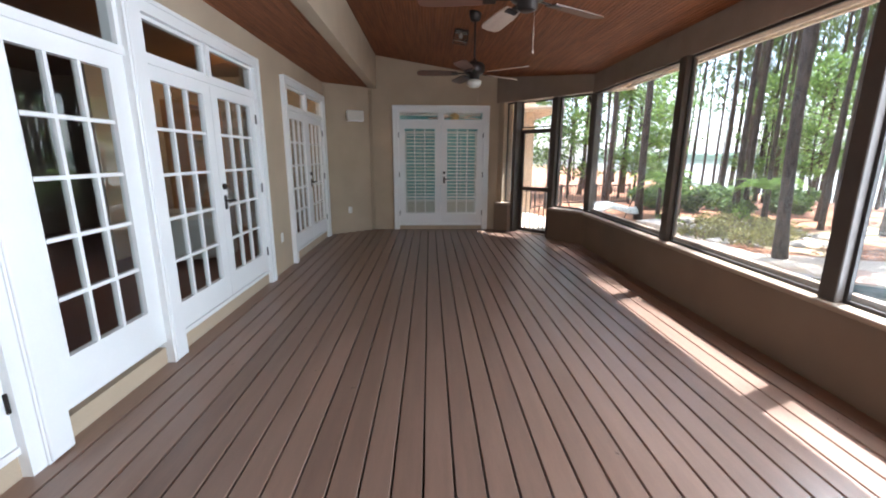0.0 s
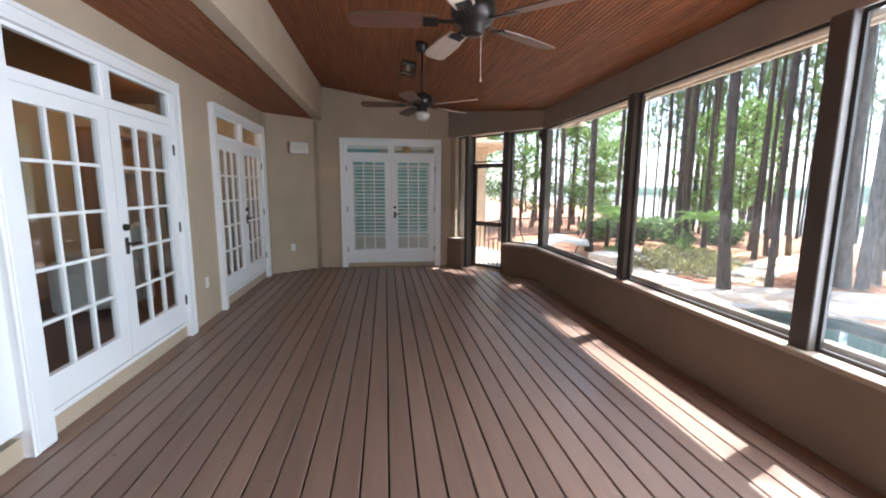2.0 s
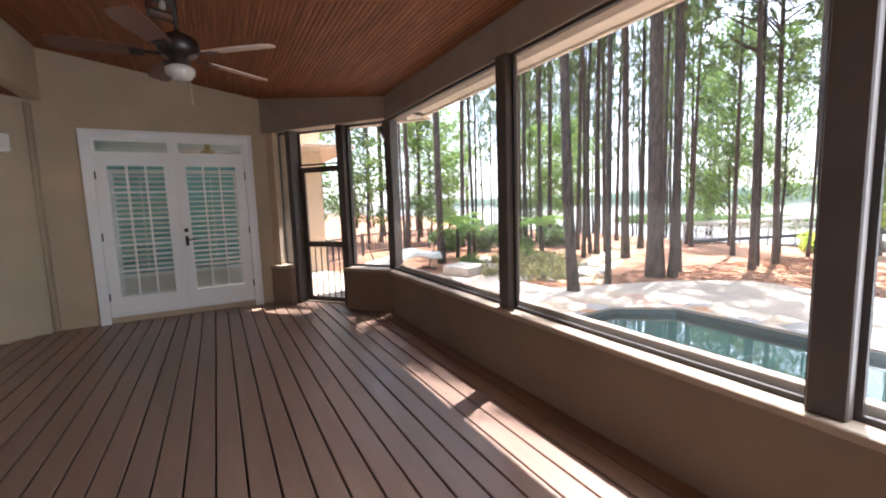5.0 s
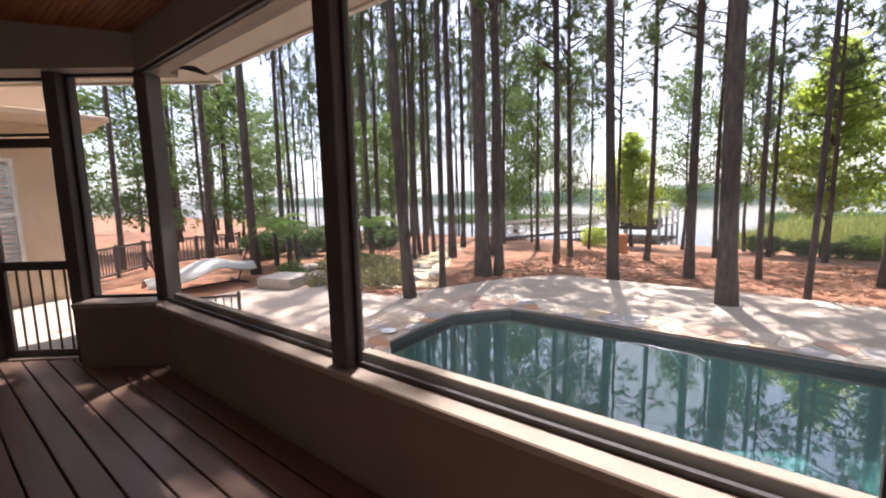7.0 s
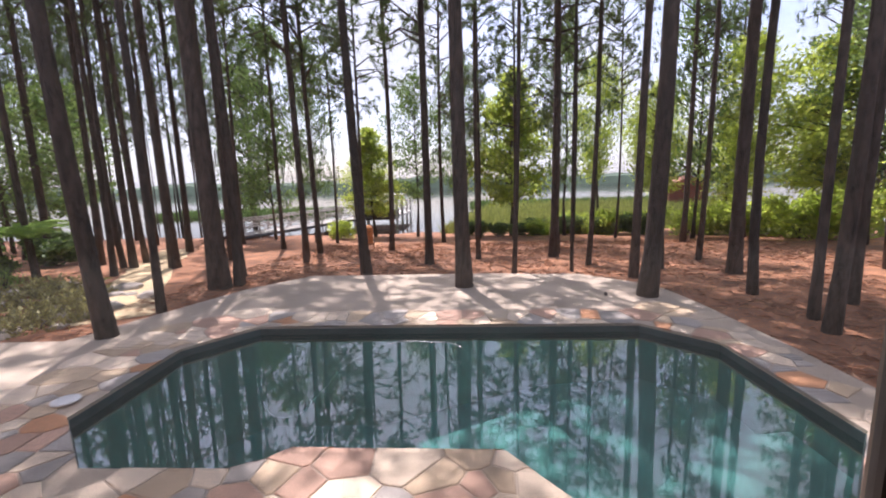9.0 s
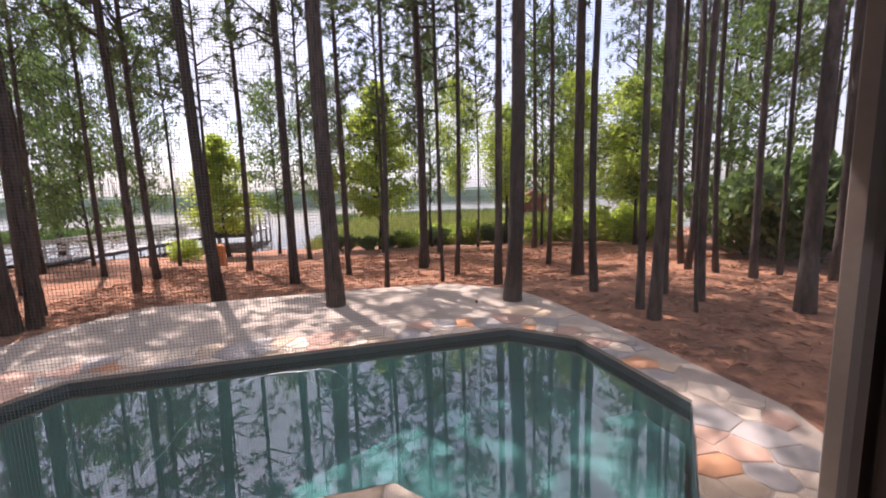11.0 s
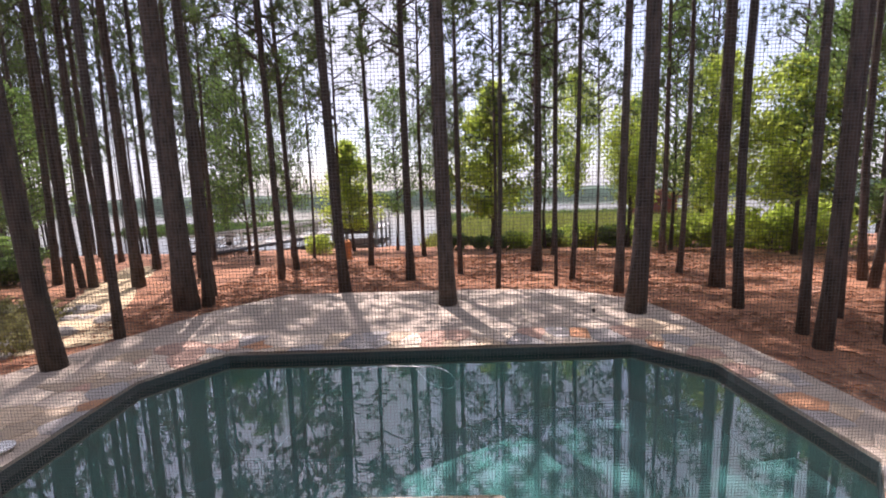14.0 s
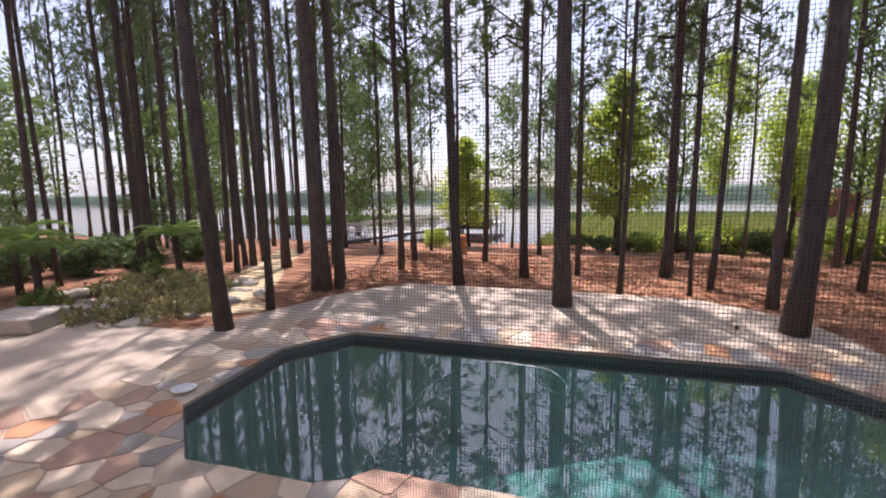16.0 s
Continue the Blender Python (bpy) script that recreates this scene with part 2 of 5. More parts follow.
# ---- plan ----
WX, WY = -1.38, 9.02            # porch faces of the house wall and of the end wall
HX, SX = 3.10, 3.17             # inner face of the low wall, plane of the screens
SILLZ, HEADZ = 0.57, 2.465
GZ = -0.74                      # pool terrace
NEAR = -3.6
SOFX, SOFZ = -0.49, 2.75
C0, C1 = Vector((3.30, 7.50)), Vector((2.05, 9.02))   # screened corner
CU = (C1 - C0).normalized()


def ceil_z(x):
    return 3.335 - 0.162 * (x - SOFX)


# ---- deck floor ----
floor = setting("floor", boxes((WX - 0.1, NEAR, -0.16, 3.2, 9.4, -0.045)), UNDER, "brown composite deck floor of long planks")
PITCH, GAP = 0.1447, 0.011


def plank_end(x):
    if x < -0.6:
        return 8.42 + (x + 1.38) * 0.77
    if x < 2.05:
        return WY + 0.02
    return WY - (x - 2.05) * 1.216 + 0.05


# ---- house wall and its doors ----
def french_leaf(w, h, parent, m, cols, rows, stile=0.12, low=0.21, high=0.10, handle=0, closer=0):
    t = 0.022
    bm = boxes((0, -t, 0, stile, t, h), (w - stile, -t, 0, w, t, h), (stile, -t, 0, w - stile, t, low), (stile, -t, h - high, w - stile, t, h))
    gw, gh, mu = w - 2 * stile, h - low - high, 0.011
    for i in range(1, cols):
        x = stile + gw * i / cols
        box(bm, x - mu, -0.016, low, x + mu, 0.016, h - high)
    for j in range(1, rows):
        z = low + gh * j / rows
        for i in range(cols):
            box(bm, stile + gw * i / cols + mu, -0.016, z - mu, stile + gw * (i + 1) / cols - mu, 0.016, z + mu)
    leaf = part("leaf", bm, WHITE, parent, m=m)
    pane = mesh_of("pane", boxes((-gw / cols / 2 + 0.008, -0.002, -gh / rows / 2 + 0.008, gw / cols / 2 - 0.008, 0.002, gh / rows / 2 - 0.008)), GLASS)
    for i in range(cols):
        for j in range(rows):
            part("pane", pane, None, leaf, m=pose(stile + gw * (i + 0.5) / cols, 0, low + gh * (j + 0.5) / rows))
    if handle:
        hx = stile / 2 if handle < 0 else w - stile / 2
        s = 1 if handle < 0 else -1
        bm = boxes((hx - 0.02, t, 0.82, hx + 0.02, t + 0.012, 0.95), bevel=0.004)
        tube(bm, [(hx, t + 0.01, 0.90), (hx, t + 0.055, 0.90)], [0.011, 0.011])
        tube(bm, [(hx - s * 0.012, t + 0.052, 0.90), (hx + s * 0.06, t + 0.058, 0.903), (hx + s * 0.11, t + 0.052, 0.895)], [0.011, 0.010, 0.008])
        part("door_handle", bm, BRONZE, leaf, "dark bronze lever handle", smooth=False)
        bm = bmesh.new()
        tube(bm, [(hx, t, 1.03), (hx, t + 0.022, 1.03)], [0.028, 0.026], 14)
        part("deadbolt", bm, BRONZE, leaf, "dark bronze deadbolt")
    if closer:
        ex = 0 if closer < 0 else w
        for z in (0.22, h * 0.5, h - 0.22):
            part("hinge", boxes((ex - 0.012, t - 0.004, z - 0.05, ex + 0.012, t + 0.012, z + 0.05), bevel=0.003), BRONZE, leaf, "dark metal hinge")
    return leaf


def french_door(name, m, leaf_w, z0, ztop, top, label, handle=True, rows=5):
    """Pair of glazed leaves with two transom lights; local x runs along the wall, y towards the porch."""
    unit = tagged(thing(name, m, label, "door"), kind="structure")
    w, cas, h = leaf_w, 0.10, ztop - z0
    tr0, tr1 = ztop + 0.05, top - 0.125
    fr = boxes((-w - cas, -0.07, 0.0, -w, 0.05, top), (w, -0.07, 0.0, w + cas, 0.05, top), (-w, -0.07, top - 0.10, w, 0.05, top),
               (-w, -0.06, ztop, w, 0.03, tr0), (-0.03, -0.06, tr0, 0.03, 0.03, top - 0.10), (-w, -0.06, z0 - 0.04, w, 0.02, z0 - 0.004))
    part("casing", fr, WHITE, unit)
    # raised outer moulding
    part("moulding", boxes((-w - cas - 0.006, 0.05, 0, -w - cas + 0.03, 0.062, top + 0.006), (w + cas - 0.03, 0.05, 0, w + cas + 0.006, 0.062, top + 0.006),
                           (-w - cas + 0.03, 0.05, top - 0.026, w + cas - 0.03, 0.062, top + 0.006), bevel=0.003), WHITE, unit)
    french_leaf(w - 0.004, h, unit, pose(0.002, -0.01, z0), 3, rows, handle=0, closer=1)
    french_leaf(w - 0.004, h, unit, pose(-w + 0.002, -0.01, z0), 3, rows, handle=1 if handle else 0, closer=-1)
    for s in (-1, 1):
        a, b = (0.03, w) if s > 0 else (-w, -0.03)
        part("transom_frame", boxes((a, -0.03, tr0, a + 0.03, 0.01, top - 0.10), (b - 0.03, -0.03, tr0, b, 0.01, top - 0.10), (a + 0.03, -0.03, tr0, b - 0.03, 0.01, tr0 + 0.025), (a + 0.03, -0.03, top - 0.125, b - 0.03, 0.01, top - 0.10)), WHITE, unit)
        part("transom_pane", boxes((a + 0.03, -0.014, tr0 + 0.025, b - 0.03, -0.010, top - 0.125)), GLASS, unit)
    return unit


def wall_left(y):
    return pose(WX, y, 0, 0, 0, -90)


D2Y, D3Y, DAY, LW = 4.41, 7.265, 1.36, 0.925
OPEN = [(DAY - LW - 0.1, DAY + LW + 0.1), (2.48, 3.40), (D2Y - LW - 0.1, D2Y + LW + 0.1), (D3Y - LW - 0.1, D3Y + LW + 0.1)]
Z0, ZT, TOP = 0.165, 2.075, 2.485
rows, y = [], NEAR
for a, b in OPEN:
    if a > y:
        rows.append((WX - 0.16, y, -0.1, WX, a, 2.9))
    rows.append((WX - 0.16, a, -0.1, WX, b, Z0 - 0.045))
    rows.append((WX - 0.16, a, TOP, WX, b, 2.9))
    y = b
rows.append((WX - 0.16, y, -0.1, WX, 8.44, 2.9))
setting("wall_west", boxes(*rows), STUCCO, "tan stucco house wall with glazed doors")
french_door("door_1", wall_left(D2Y), LW, Z0, ZT, TOP, "white French doors with fifteen-light leaves and transom lights")
french_door("door_2", wall_left(D3Y), LW, Z0, ZT, TOP, "white French doors with fifteen-light leaves beside the corner")
french_door("door_3", wall_left(DAY), LW, Z0, ZT, TOP, "white French doors with transom lights, closed")
# fixed glazed panel between the doors, with posts at its sides
unit = tagged(thing("window_1", wall_left(2.94), "white fixed glazed door panel with a wide transom light", "window"), kind="structure")
french_leaf(0.90, ZT - Z0, unit, pose(-0.45, -0.01, Z0), 3, 5, stile=0.14, low=0.27)
part("window_frame", boxes((-0.46, -0.07, ZT, 0.46, 0.03, ZT + 0.05), (-0.46, -0.07, TOP - 0.10, 0.46, 0.05, TOP), (-0.46, -0.07, ZT + 0.05, -0.41, 0.02, TOP - 0.10), (0.41, -0.07, ZT + 0.05, 0.46, 0.02, TOP - 0.10)), WHITE, unit)
part("transom_pane", boxes((-0.41, -0.014, ZT + 0.05, 0.41, -0.010, TOP - 0.10)), GLASS, unit)
for py in (2.43, 3.46):
    post = part("post", boxes((-0.065, -0.05, 0.012, 0.065, 0.075, TOP + 0.1), bevel=0.004), WHITE, m=wall_left(py))
    tagged(post, "white painted wooden post between glazed doors", "post", "posts between doors")

# far end: slanted wall piece, end wall with door opening
A0, A1 = Vector((-1.38, 8.42)), Vector((-0.60, 9.02))
setting("wall_northwest", prism([A0, A1, A1 + Vector((-0.3, 0.3)), A0 + Vector((-0.3, 0.1))], -0.1, 2.95), STUCCO, "short slanted tan stucco wall")
FDX, FW, FTOP = 0.757, 0.842, 2.43
setting("wall_north", boxes((-0.9, WY, -0.1, FDX - FW - 0.1, WY + 0.16, 3.6), (FDX + FW + 0.1, WY, -0.1, 2.12, WY + 0.16, 3.6), (FDX - FW - 0.1, WY, FTOP, FDX + FW + 0.1, WY + 0.16, 3.6), (FDX - FW - 0.1, WY, -0.1, FDX + FW + 0.1, WY + 0.16, 0.08)), STUCCO, "tan stucco end wall of the porch")
far_door = french_door("door_4", pose(FDX, WY, 0, 0, 0, 180), FW, 0.12, 2.10, FTOP, "white French doors with plantation shutters behind the glass")

# ---- soffit and ceiling ----
CUTY = C1.y + 1.216 * C1.x + 0.12      # the ceiling ends along the slanted corner


def beaded(x0, z0, x1, z1, y0, y1, pitch=0.038, thick=0.02):
    """Beadboard running along y: flats with rounded beads and grooves between."""
    bm = bmesh.new()
    n = int(abs(x1 - x0) / pitch)
    prof = []
    for i in range(n):
        for f, d in ((0.0, 0.004), (0.10, 0.0), (0.62, 0.0), (0.70, 0.0035), (0.80, -0.002), (0.92, -0.002)):
            k = (i + f) / n
            prof.append((x0 + (x1 - x0) * k, z0 + (z1 - z0) * k + d))
    prof.append((x1, z1 + 0.004))
    a = [bm.verts.new((x, y0, z)) for x, z in prof]
    b = [bm.verts.new((x, min(y1, CUTY - 1.216 * x), z)) for x, z in prof]
    for i in range(len(prof) - 1):
        bm.faces.new((a[i], a[i + 1], b[i + 1], b[i]))
    back = [bm.verts.new((x, y, z + 0.06)) for x, y, z in ((x0, y0, z0), (x0, y1, z0), (min(x1, (CUTY - y1) / 1.216), y1, z0 + (z1 - z0) * (min(x1, (CUTY - y1) / 1.216) - x0) / (x1 - x0)), (x1, min(y1, CUTY - 1.216 * x1), z1), (x1, y0, z1))]
    bm.faces.new(back)
    return bm


setting("ceiling", beaded(SOFX + 0.002, ceil_z(SOFX), 3.6, ceil_z(3.6), NEAR, 9.3), CEIL, "reddish stained beadboard ceiling, sloping")
setting("ceiling_soffit", beaded(WX - 0.05, SOFZ, SOFX - 0.02, SOFZ, NEAR, 9.1), CEIL, "low stained beadboard soffit")
setting("beam", boxes((SOFX - 0.14, NEAR, SOFZ - 0.012, SOFX, WY + 0.02, 3.6), bevel=0.004), STUCCO, "tan boxed beam face beside the soffit")
setting("roof", prism([(-6, -7), (3.8, -7), (3.8, 7.3), (3.6, 7.6), (2.15, 9.1), (2.15, 16), (-6, 16)], 3.75, 3.9), TRIM, "porch roof deck")

# ---- screened side ----
setting("wall_east", boxes((HX, NEAR, -0.9, HX + 0.22, 7.28, SILLZ - 0.04)), LOWWALL, "low stucco wall under the screens, shade in its dark colour")
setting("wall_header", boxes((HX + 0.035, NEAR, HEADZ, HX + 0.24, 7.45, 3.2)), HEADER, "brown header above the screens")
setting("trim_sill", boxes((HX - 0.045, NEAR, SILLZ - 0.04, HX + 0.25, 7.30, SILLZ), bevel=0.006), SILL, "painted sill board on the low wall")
MULL = (4.985, 3.04, 1.06, -0.91, -2.88)


def mullion(y):
    t = thing("screen_post", pose(0, y, SILLZ), "brown painted wooden post between window screens", "post", "screen posts")
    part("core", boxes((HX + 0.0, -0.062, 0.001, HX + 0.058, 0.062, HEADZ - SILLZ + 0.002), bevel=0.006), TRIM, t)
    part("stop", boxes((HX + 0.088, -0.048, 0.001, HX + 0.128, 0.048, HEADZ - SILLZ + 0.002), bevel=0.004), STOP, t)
    return t


def screen_panel(m, w, z0, z1, label="dark framed insect screen in the porch opening", rails=()):
    t = thing("window_screen", m, label, "screen", "porch screens")
    f, d = 0.024, 0.012
    part("frame", boxes((0, -d, z0, f, d, z1), (w - f, -d, z0, w, d, z1), (f, -d, z0, w - f, d, z0 + f), (f, -d, z1 - f, w - f, d, z1), *[(f, -d, z - f / 2, w - f, d, z + f / 2) for z in rails]), DARK, t)
    bm = bmesh.new()
    bm.faces.new([bm.verts.new(p) for p in ((f * 0.6, 0, z0 + f * 0.6), (w - f * 0.6, 0, z0 + f * 0.6), (w - f * 0.6, 0, z1 - f * 0.6), (f * 0.6, 0, z1 - f * 0.6))])
    part("mesh", bm, SCREEN, t)
    return t


for y in MULL:
    mullion(y)
# outer rails that hold the screens at the sill and under the header
for a, b in zip((7.30, *MULL), MULL):
    if a < 7:
        a -= 0.050
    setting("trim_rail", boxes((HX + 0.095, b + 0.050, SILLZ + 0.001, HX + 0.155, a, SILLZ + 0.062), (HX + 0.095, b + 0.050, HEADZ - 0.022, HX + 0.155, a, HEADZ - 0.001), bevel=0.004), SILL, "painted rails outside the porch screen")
edges = [7.42, *MULL]
for a, b in zip(edges, edges[1:]):
    screen_panel(pose(SX, b + 0.06, 0, 0, 0, 90), a - b - (0.12 if a < 7 else 0.02), SILLZ, HEADZ)


CR = pose(C0.x, C0.y, 0, 0, 0, math.degrees(math.atan2(CU.y, CU.x)))   # local x along the corner, y inwards
corner_post = tagged(part("corner_post", boxes((-0.02, -0.03, SILLZ, 0.08, 0.17, HEADZ), bevel=0.006), TRIM, m=CR), "brown corner post of the screened porch", "post")
setting("wall_northeast", boxes((0.0, -0.02, -0.9, 0.75, 0.20, SILLZ - 0.04), (1.70, -0.02, -0.9, 2.05, 0.20, SILLZ - 0.04)), LOWWALL, "low slanted stucco wall beside the screen door").matrix_world = CR
setting("trim_sill_corner", boxes((0.0, -0.04, SILLZ - 0.04, 0.75, 0.24, SILLZ), (1.70, -0.04, SILLZ - 0.04, 2.05, 0.22, SILLZ), bevel=0.005), SILL, "painted sill boards in the slanted corner").matrix_world = CR
setting("wall_header_corner", boxes((-0.12, -0.12, HEADZ + 0.02, 2.08, 0.17, 3.2)), HEADER, "brown header over the screen door").matrix_world = CR
for s0, s1 in ((0.75, 0.86), (1.64, 1.72)):
    tagged(part("door_post", boxes((s0, -0.11, 0.0, s1, 0.10, HEADZ + 0.02), bevel=0.005), TRIM, m=CR), "brown post beside the screen door", "post", "door posts")
setting("trim_pilaster", boxes((1.93, -0.02, SILLZ, 2.06, 0.12, HEADZ + 0.02)), STUCCO, "stucco end of the wall").matrix_world = CR
screen_panel(CR @ pose(0.07, 0, 0), 0.68, SILLZ, HEADZ + 0.02)
screen_panel(CR @ pose(1.72, 0, 0), 0.22, SILLZ, HEADZ + 0.02, "narrow dark framed insect screen beside the door")
screen_panel(CR @ pose(0.86, -0.09, 0), 0.78, 2.0, HEADZ + 0.02, "dark framed insect screen over the door")
sd = tagged(thing("door_5", CR @ pose(0.865, -0.09, 0.02), "dark framed screen door with vertical bars below", "door"), kind="structure")
w = 0.77
part("door_frame", boxes((0, -0.018, 0, 0.07, 0.018, 1.96), (w - 0.07, -0.018, 0, w, 0.018, 1.96), (0.07, -0.018, 0, w - 0.07, 0.018, 0.06), (0.07, -0.018, 0.80, w - 0.07, 0.018, 0.88), (0.07, -0.018, 1.88, w - 0.07, 0.018, 1.96), bevel=0.003), TRIM, sd)
for i in range(5):
    x = 0.07 + (w - 0.14) * (i + 1) / 6
    part("bar", boxes((x - 0.008, 0.006, 0.06, x + 0.008, 0.016, 0.80)), TRIM, sd)
bm = bmesh.new()
bm.faces.new([bm.verts.new(p) for p in ((0.05, -0.004, 0.05), (w - 0.05, -0.004, 0.05), (w - 0.05, -0.004, 1.9), (0.05, -0.004, 1.9))])
part("mesh", bm, SCREEN, sd)
part("threshold", boxes((0.0, -0.08, -0.02, w, 0.08, -0.004)), SILL, sd)
# outside eave
setting("eave", boxes((HX + 0.25, -7, 2.59, 3.74, 7.6, 2.63), (3.74, -7, 2.57, 3.78, 7.6, 2.88)), EAVE, "tan eave soffit outside the screens")
setting("eave_corner", boxes((-0.25, -0.62, 2.59, 2.1, -0.14, 2.63), (-0.25, -0.66, 2.57, 2.1, -0.62, 2.88)), EAVE, "cream eave soffit over the slanted corner").matrix_world = CR
flood = thing("flood_light", CR @ pose(0.39, -0.36, 2.588), "small bronze flood light under the cream eave", "lamp")
bm = bmesh.new()
lathe(bm, [(0.055, -0.03), (0.06, -0.015), (0.06, 0.0)], 16)
part("base", bm, BRONZE, flood)
bm = bmesh.new()
tube(bm, [(0, 0, -0.03), (0, 0, -0.10)], [0.012, 0.012], 8)
part("stem", bm, BRONZE, flood)
bm = bmesh.new()
tube(bm, [(0.0, 0.03, -0.10), (0.0, -0.03, -0.15), (0.0, -0.10, -0.21)], [0.035, 0.05, 0.07], 14)
part("lamp_head", bm, BRONZE, flood, smooth=True)
# near end behind the walk
setting("wall_south", boxes((WX - 0.2, NEAR - 0.16, -0.2, HX + 0.2, NEAR, 3.7)), STUCCO, "tan stucco end wall of the porch")

# ---- pool terrace ----
def inside(p, poly):
    odd = False
    for i in range(len(poly)):
        (x0, y0), (x1, y1) = poly[i - 1], poly[i]
        if (y0 > p[1]) != (y1 > p[1]) and p[0] < (x1 - x0) * (p[1] - y0) / (y1 - y0) + x0:
            odd = not odd
    return odd


POOL = [(5.42, 6.93), (5.43, 5.55), (5.70, 5.28), (5.69, 3.47), (5.16, 3.04), (4.88, 2.78), (4.88, 1.43), (5.99, 0.34), (8.0, 0.37), (8.77, 1.12), (8.77, 7.09), (7.88, 7.80), (6.15, 7.75)]
DECK = [(3.0, -2.5), (4.4, -0.2), (4.72, 0.16), (5.1, -0.2), (5.6, -0.42), (7.8, -0.42), (9.9, -0.33), (11.15, -0.15), (12.3, 1.1), (12.5, 3.4), (12.52, 7.6), (11.3, 8.62), (8.9, 9.6), (8.2, 9.85), (8.1, 13.4), (3.2, 13.4), (3.2, 7.5), (3.0, 7.0)]


def ring(outer, inner, z0, z1):
    """A slab with a hole."""
    bm = bmesh.new()
    loops = []
    for pts in (outer, inner):
        vs = [bm.verts.new((x, y, z1)) for x, y in pts]
        loops += [bm.edges.new((vs[i], vs[(i + 1) % len(vs)])) for i in range(len(vs))]
    bmesh.ops.triangle_fill(bm, use_beauty=True, use_dissolve=False, edges=loops)
    got = bmesh.ops.extrude_face_region(bm, geom=bm.faces[:])
    for v in got["geom"]:
        if isinstance(v, bmesh.types.BMVert):
            v.co.z = z0
    return bm


setting("pavement", ring(DECK, POOL, GZ - 0.25, GZ), CONCRETE, "pale concrete pool terrace")
WZ = GZ - 0.13
pool = setting("water_pool_shell", ring([(4.3, 0.0), (9.2, 0.0), (9.2, 8.2), (4.3, 8.2)], POOL, -2.6, GZ - 0.26), PLASTER, "blue-green plastered pool walls")
bed = bmesh.new()
rows = [[bed.verts.new((x, y, z)) for x in (4.3, 9.2)] for y, z in ((0.0, -1.55), (2.6, -1.75), (5.2, -2.45), (8.2, -2.5))]
for a, b in zip(rows, rows[1:]):
    bed.faces.new((a[0], a[1], b[1], b[0]))
setting("water_pool_bed", bed, PLASTER, "blue-green plastered pool bottom")
bm = bmesh.new()
bm.faces.new([bm.verts.new((x, y, WZ)) for x, y in POOL])
setting("water_pool", bm, WATER, "still clear pool water")

# ---- ground and lake ----
LZ = -1.75


def ground_z(x, y):
    base = GZ - 0.03 - max(0.0, x - 10.5) * 0.05
    return base + 0.05 * noise.noise((x * 0.35, y * 0.35, 0)) * min(1.0, max(0.0, (x - 12.8) / 2 + max(0, (abs(y - 4) - 6) / 2)))


bm = bmesh.new()
xs = [-300, -60, -10, 2.6, 3.4, 4.2, 5.0, 5.8, 6.6, 7.4, 8.2] + [9 + 0.9 * i for i in range(30)] + [40, 60, 120, 400, 1500, 4000]
ys = [-4000, -600, -120, -60, -40] + sorted([-30 + 1.0 * i for i in range(68)] + [0.3]) + [45, 60, 120, 600, 4000]
grid = [[bm.verts.new((x, y, (ground_z(x, y) if x < 34 else -3.5) if abs(y) < 50 else (GZ - 0.05 if x < 30 else -3.5))) for y in ys] for x in xs]
for i in range(len(xs) - 1):
    for j in range(len(ys) - 1):
        if all(inside((xs[i + a], ys[j + b]), DECK) for a in (0, 1) for b in (0, 1)):
            continue
        bm.faces.new((grid[i][j], grid[i + 1][j], grid[i + 1][j + 1], grid[i][j + 1]))
setting("ground", bm, STRAW, "ground of reddish pine straw sloping to the lake", smooth=True)
bm = bmesh.new()
bm.faces.new([bm.verts.new(p) for p in ((24, -4000, LZ), (4500, -4000, LZ), (4500, 4000, LZ), (24, 4000, LZ))])
LAKE = see_through("lake_water", (0.30, 0.34, 0.36), 1.4, rough=0.05, waves=0.12, wave_scale=1.2)
setting("water_lake", bm, LAKE, "bright lake water")

# ---- trees ----
rng = random.Random(7)


def pine_crown(seed, length, spread):
    r = random.Random(seed)
    wood, tufts = bmesh.new(), bmesh.new()
    n = 50
    for i in range(n):
        h = length * (i + r.random()) / n
        a = r.random() * math.tau
        reach = spread * (0.45 + 0.75 * r.random()) * (1.05 - 0.75 * (h / length) ** 2)
        tip = Vector((math.cos(a) * reach, math.sin(a) * reach, h + reach * (r.random() * 0.5 - 0.15)))
        base = Vector((0, 0, h))
        mid = base.lerp(tip, 0.5) + Vector((0, 0, 0.15 * reach))
        tube(wood, [base, mid, tip], [0.035, 0.022, 0.008], 4, False)
        for k in range(7):
            c = mid.lerp(tip, 0.1 + 0.95 * k / 6) + Vector([r.uniform(-0.28, 0.28) for _ in range(3)])
            for _ in range(18):
                d = Vector([r.gauss(0, 1) for _ in range(3)])
                d.z += 0.25
                d.normalize()
                side = d.orthogonal().normalized() * 0.022
                ln = r.uniform(0.16, 0.34)
                tufts.faces.new([tufts.verts.new(p) for p in (c + side, c - side, c + d * ln)])
    return mesh_of("limbs", wood, BARK), mesh_of("needles", tufts, NEEDLE)


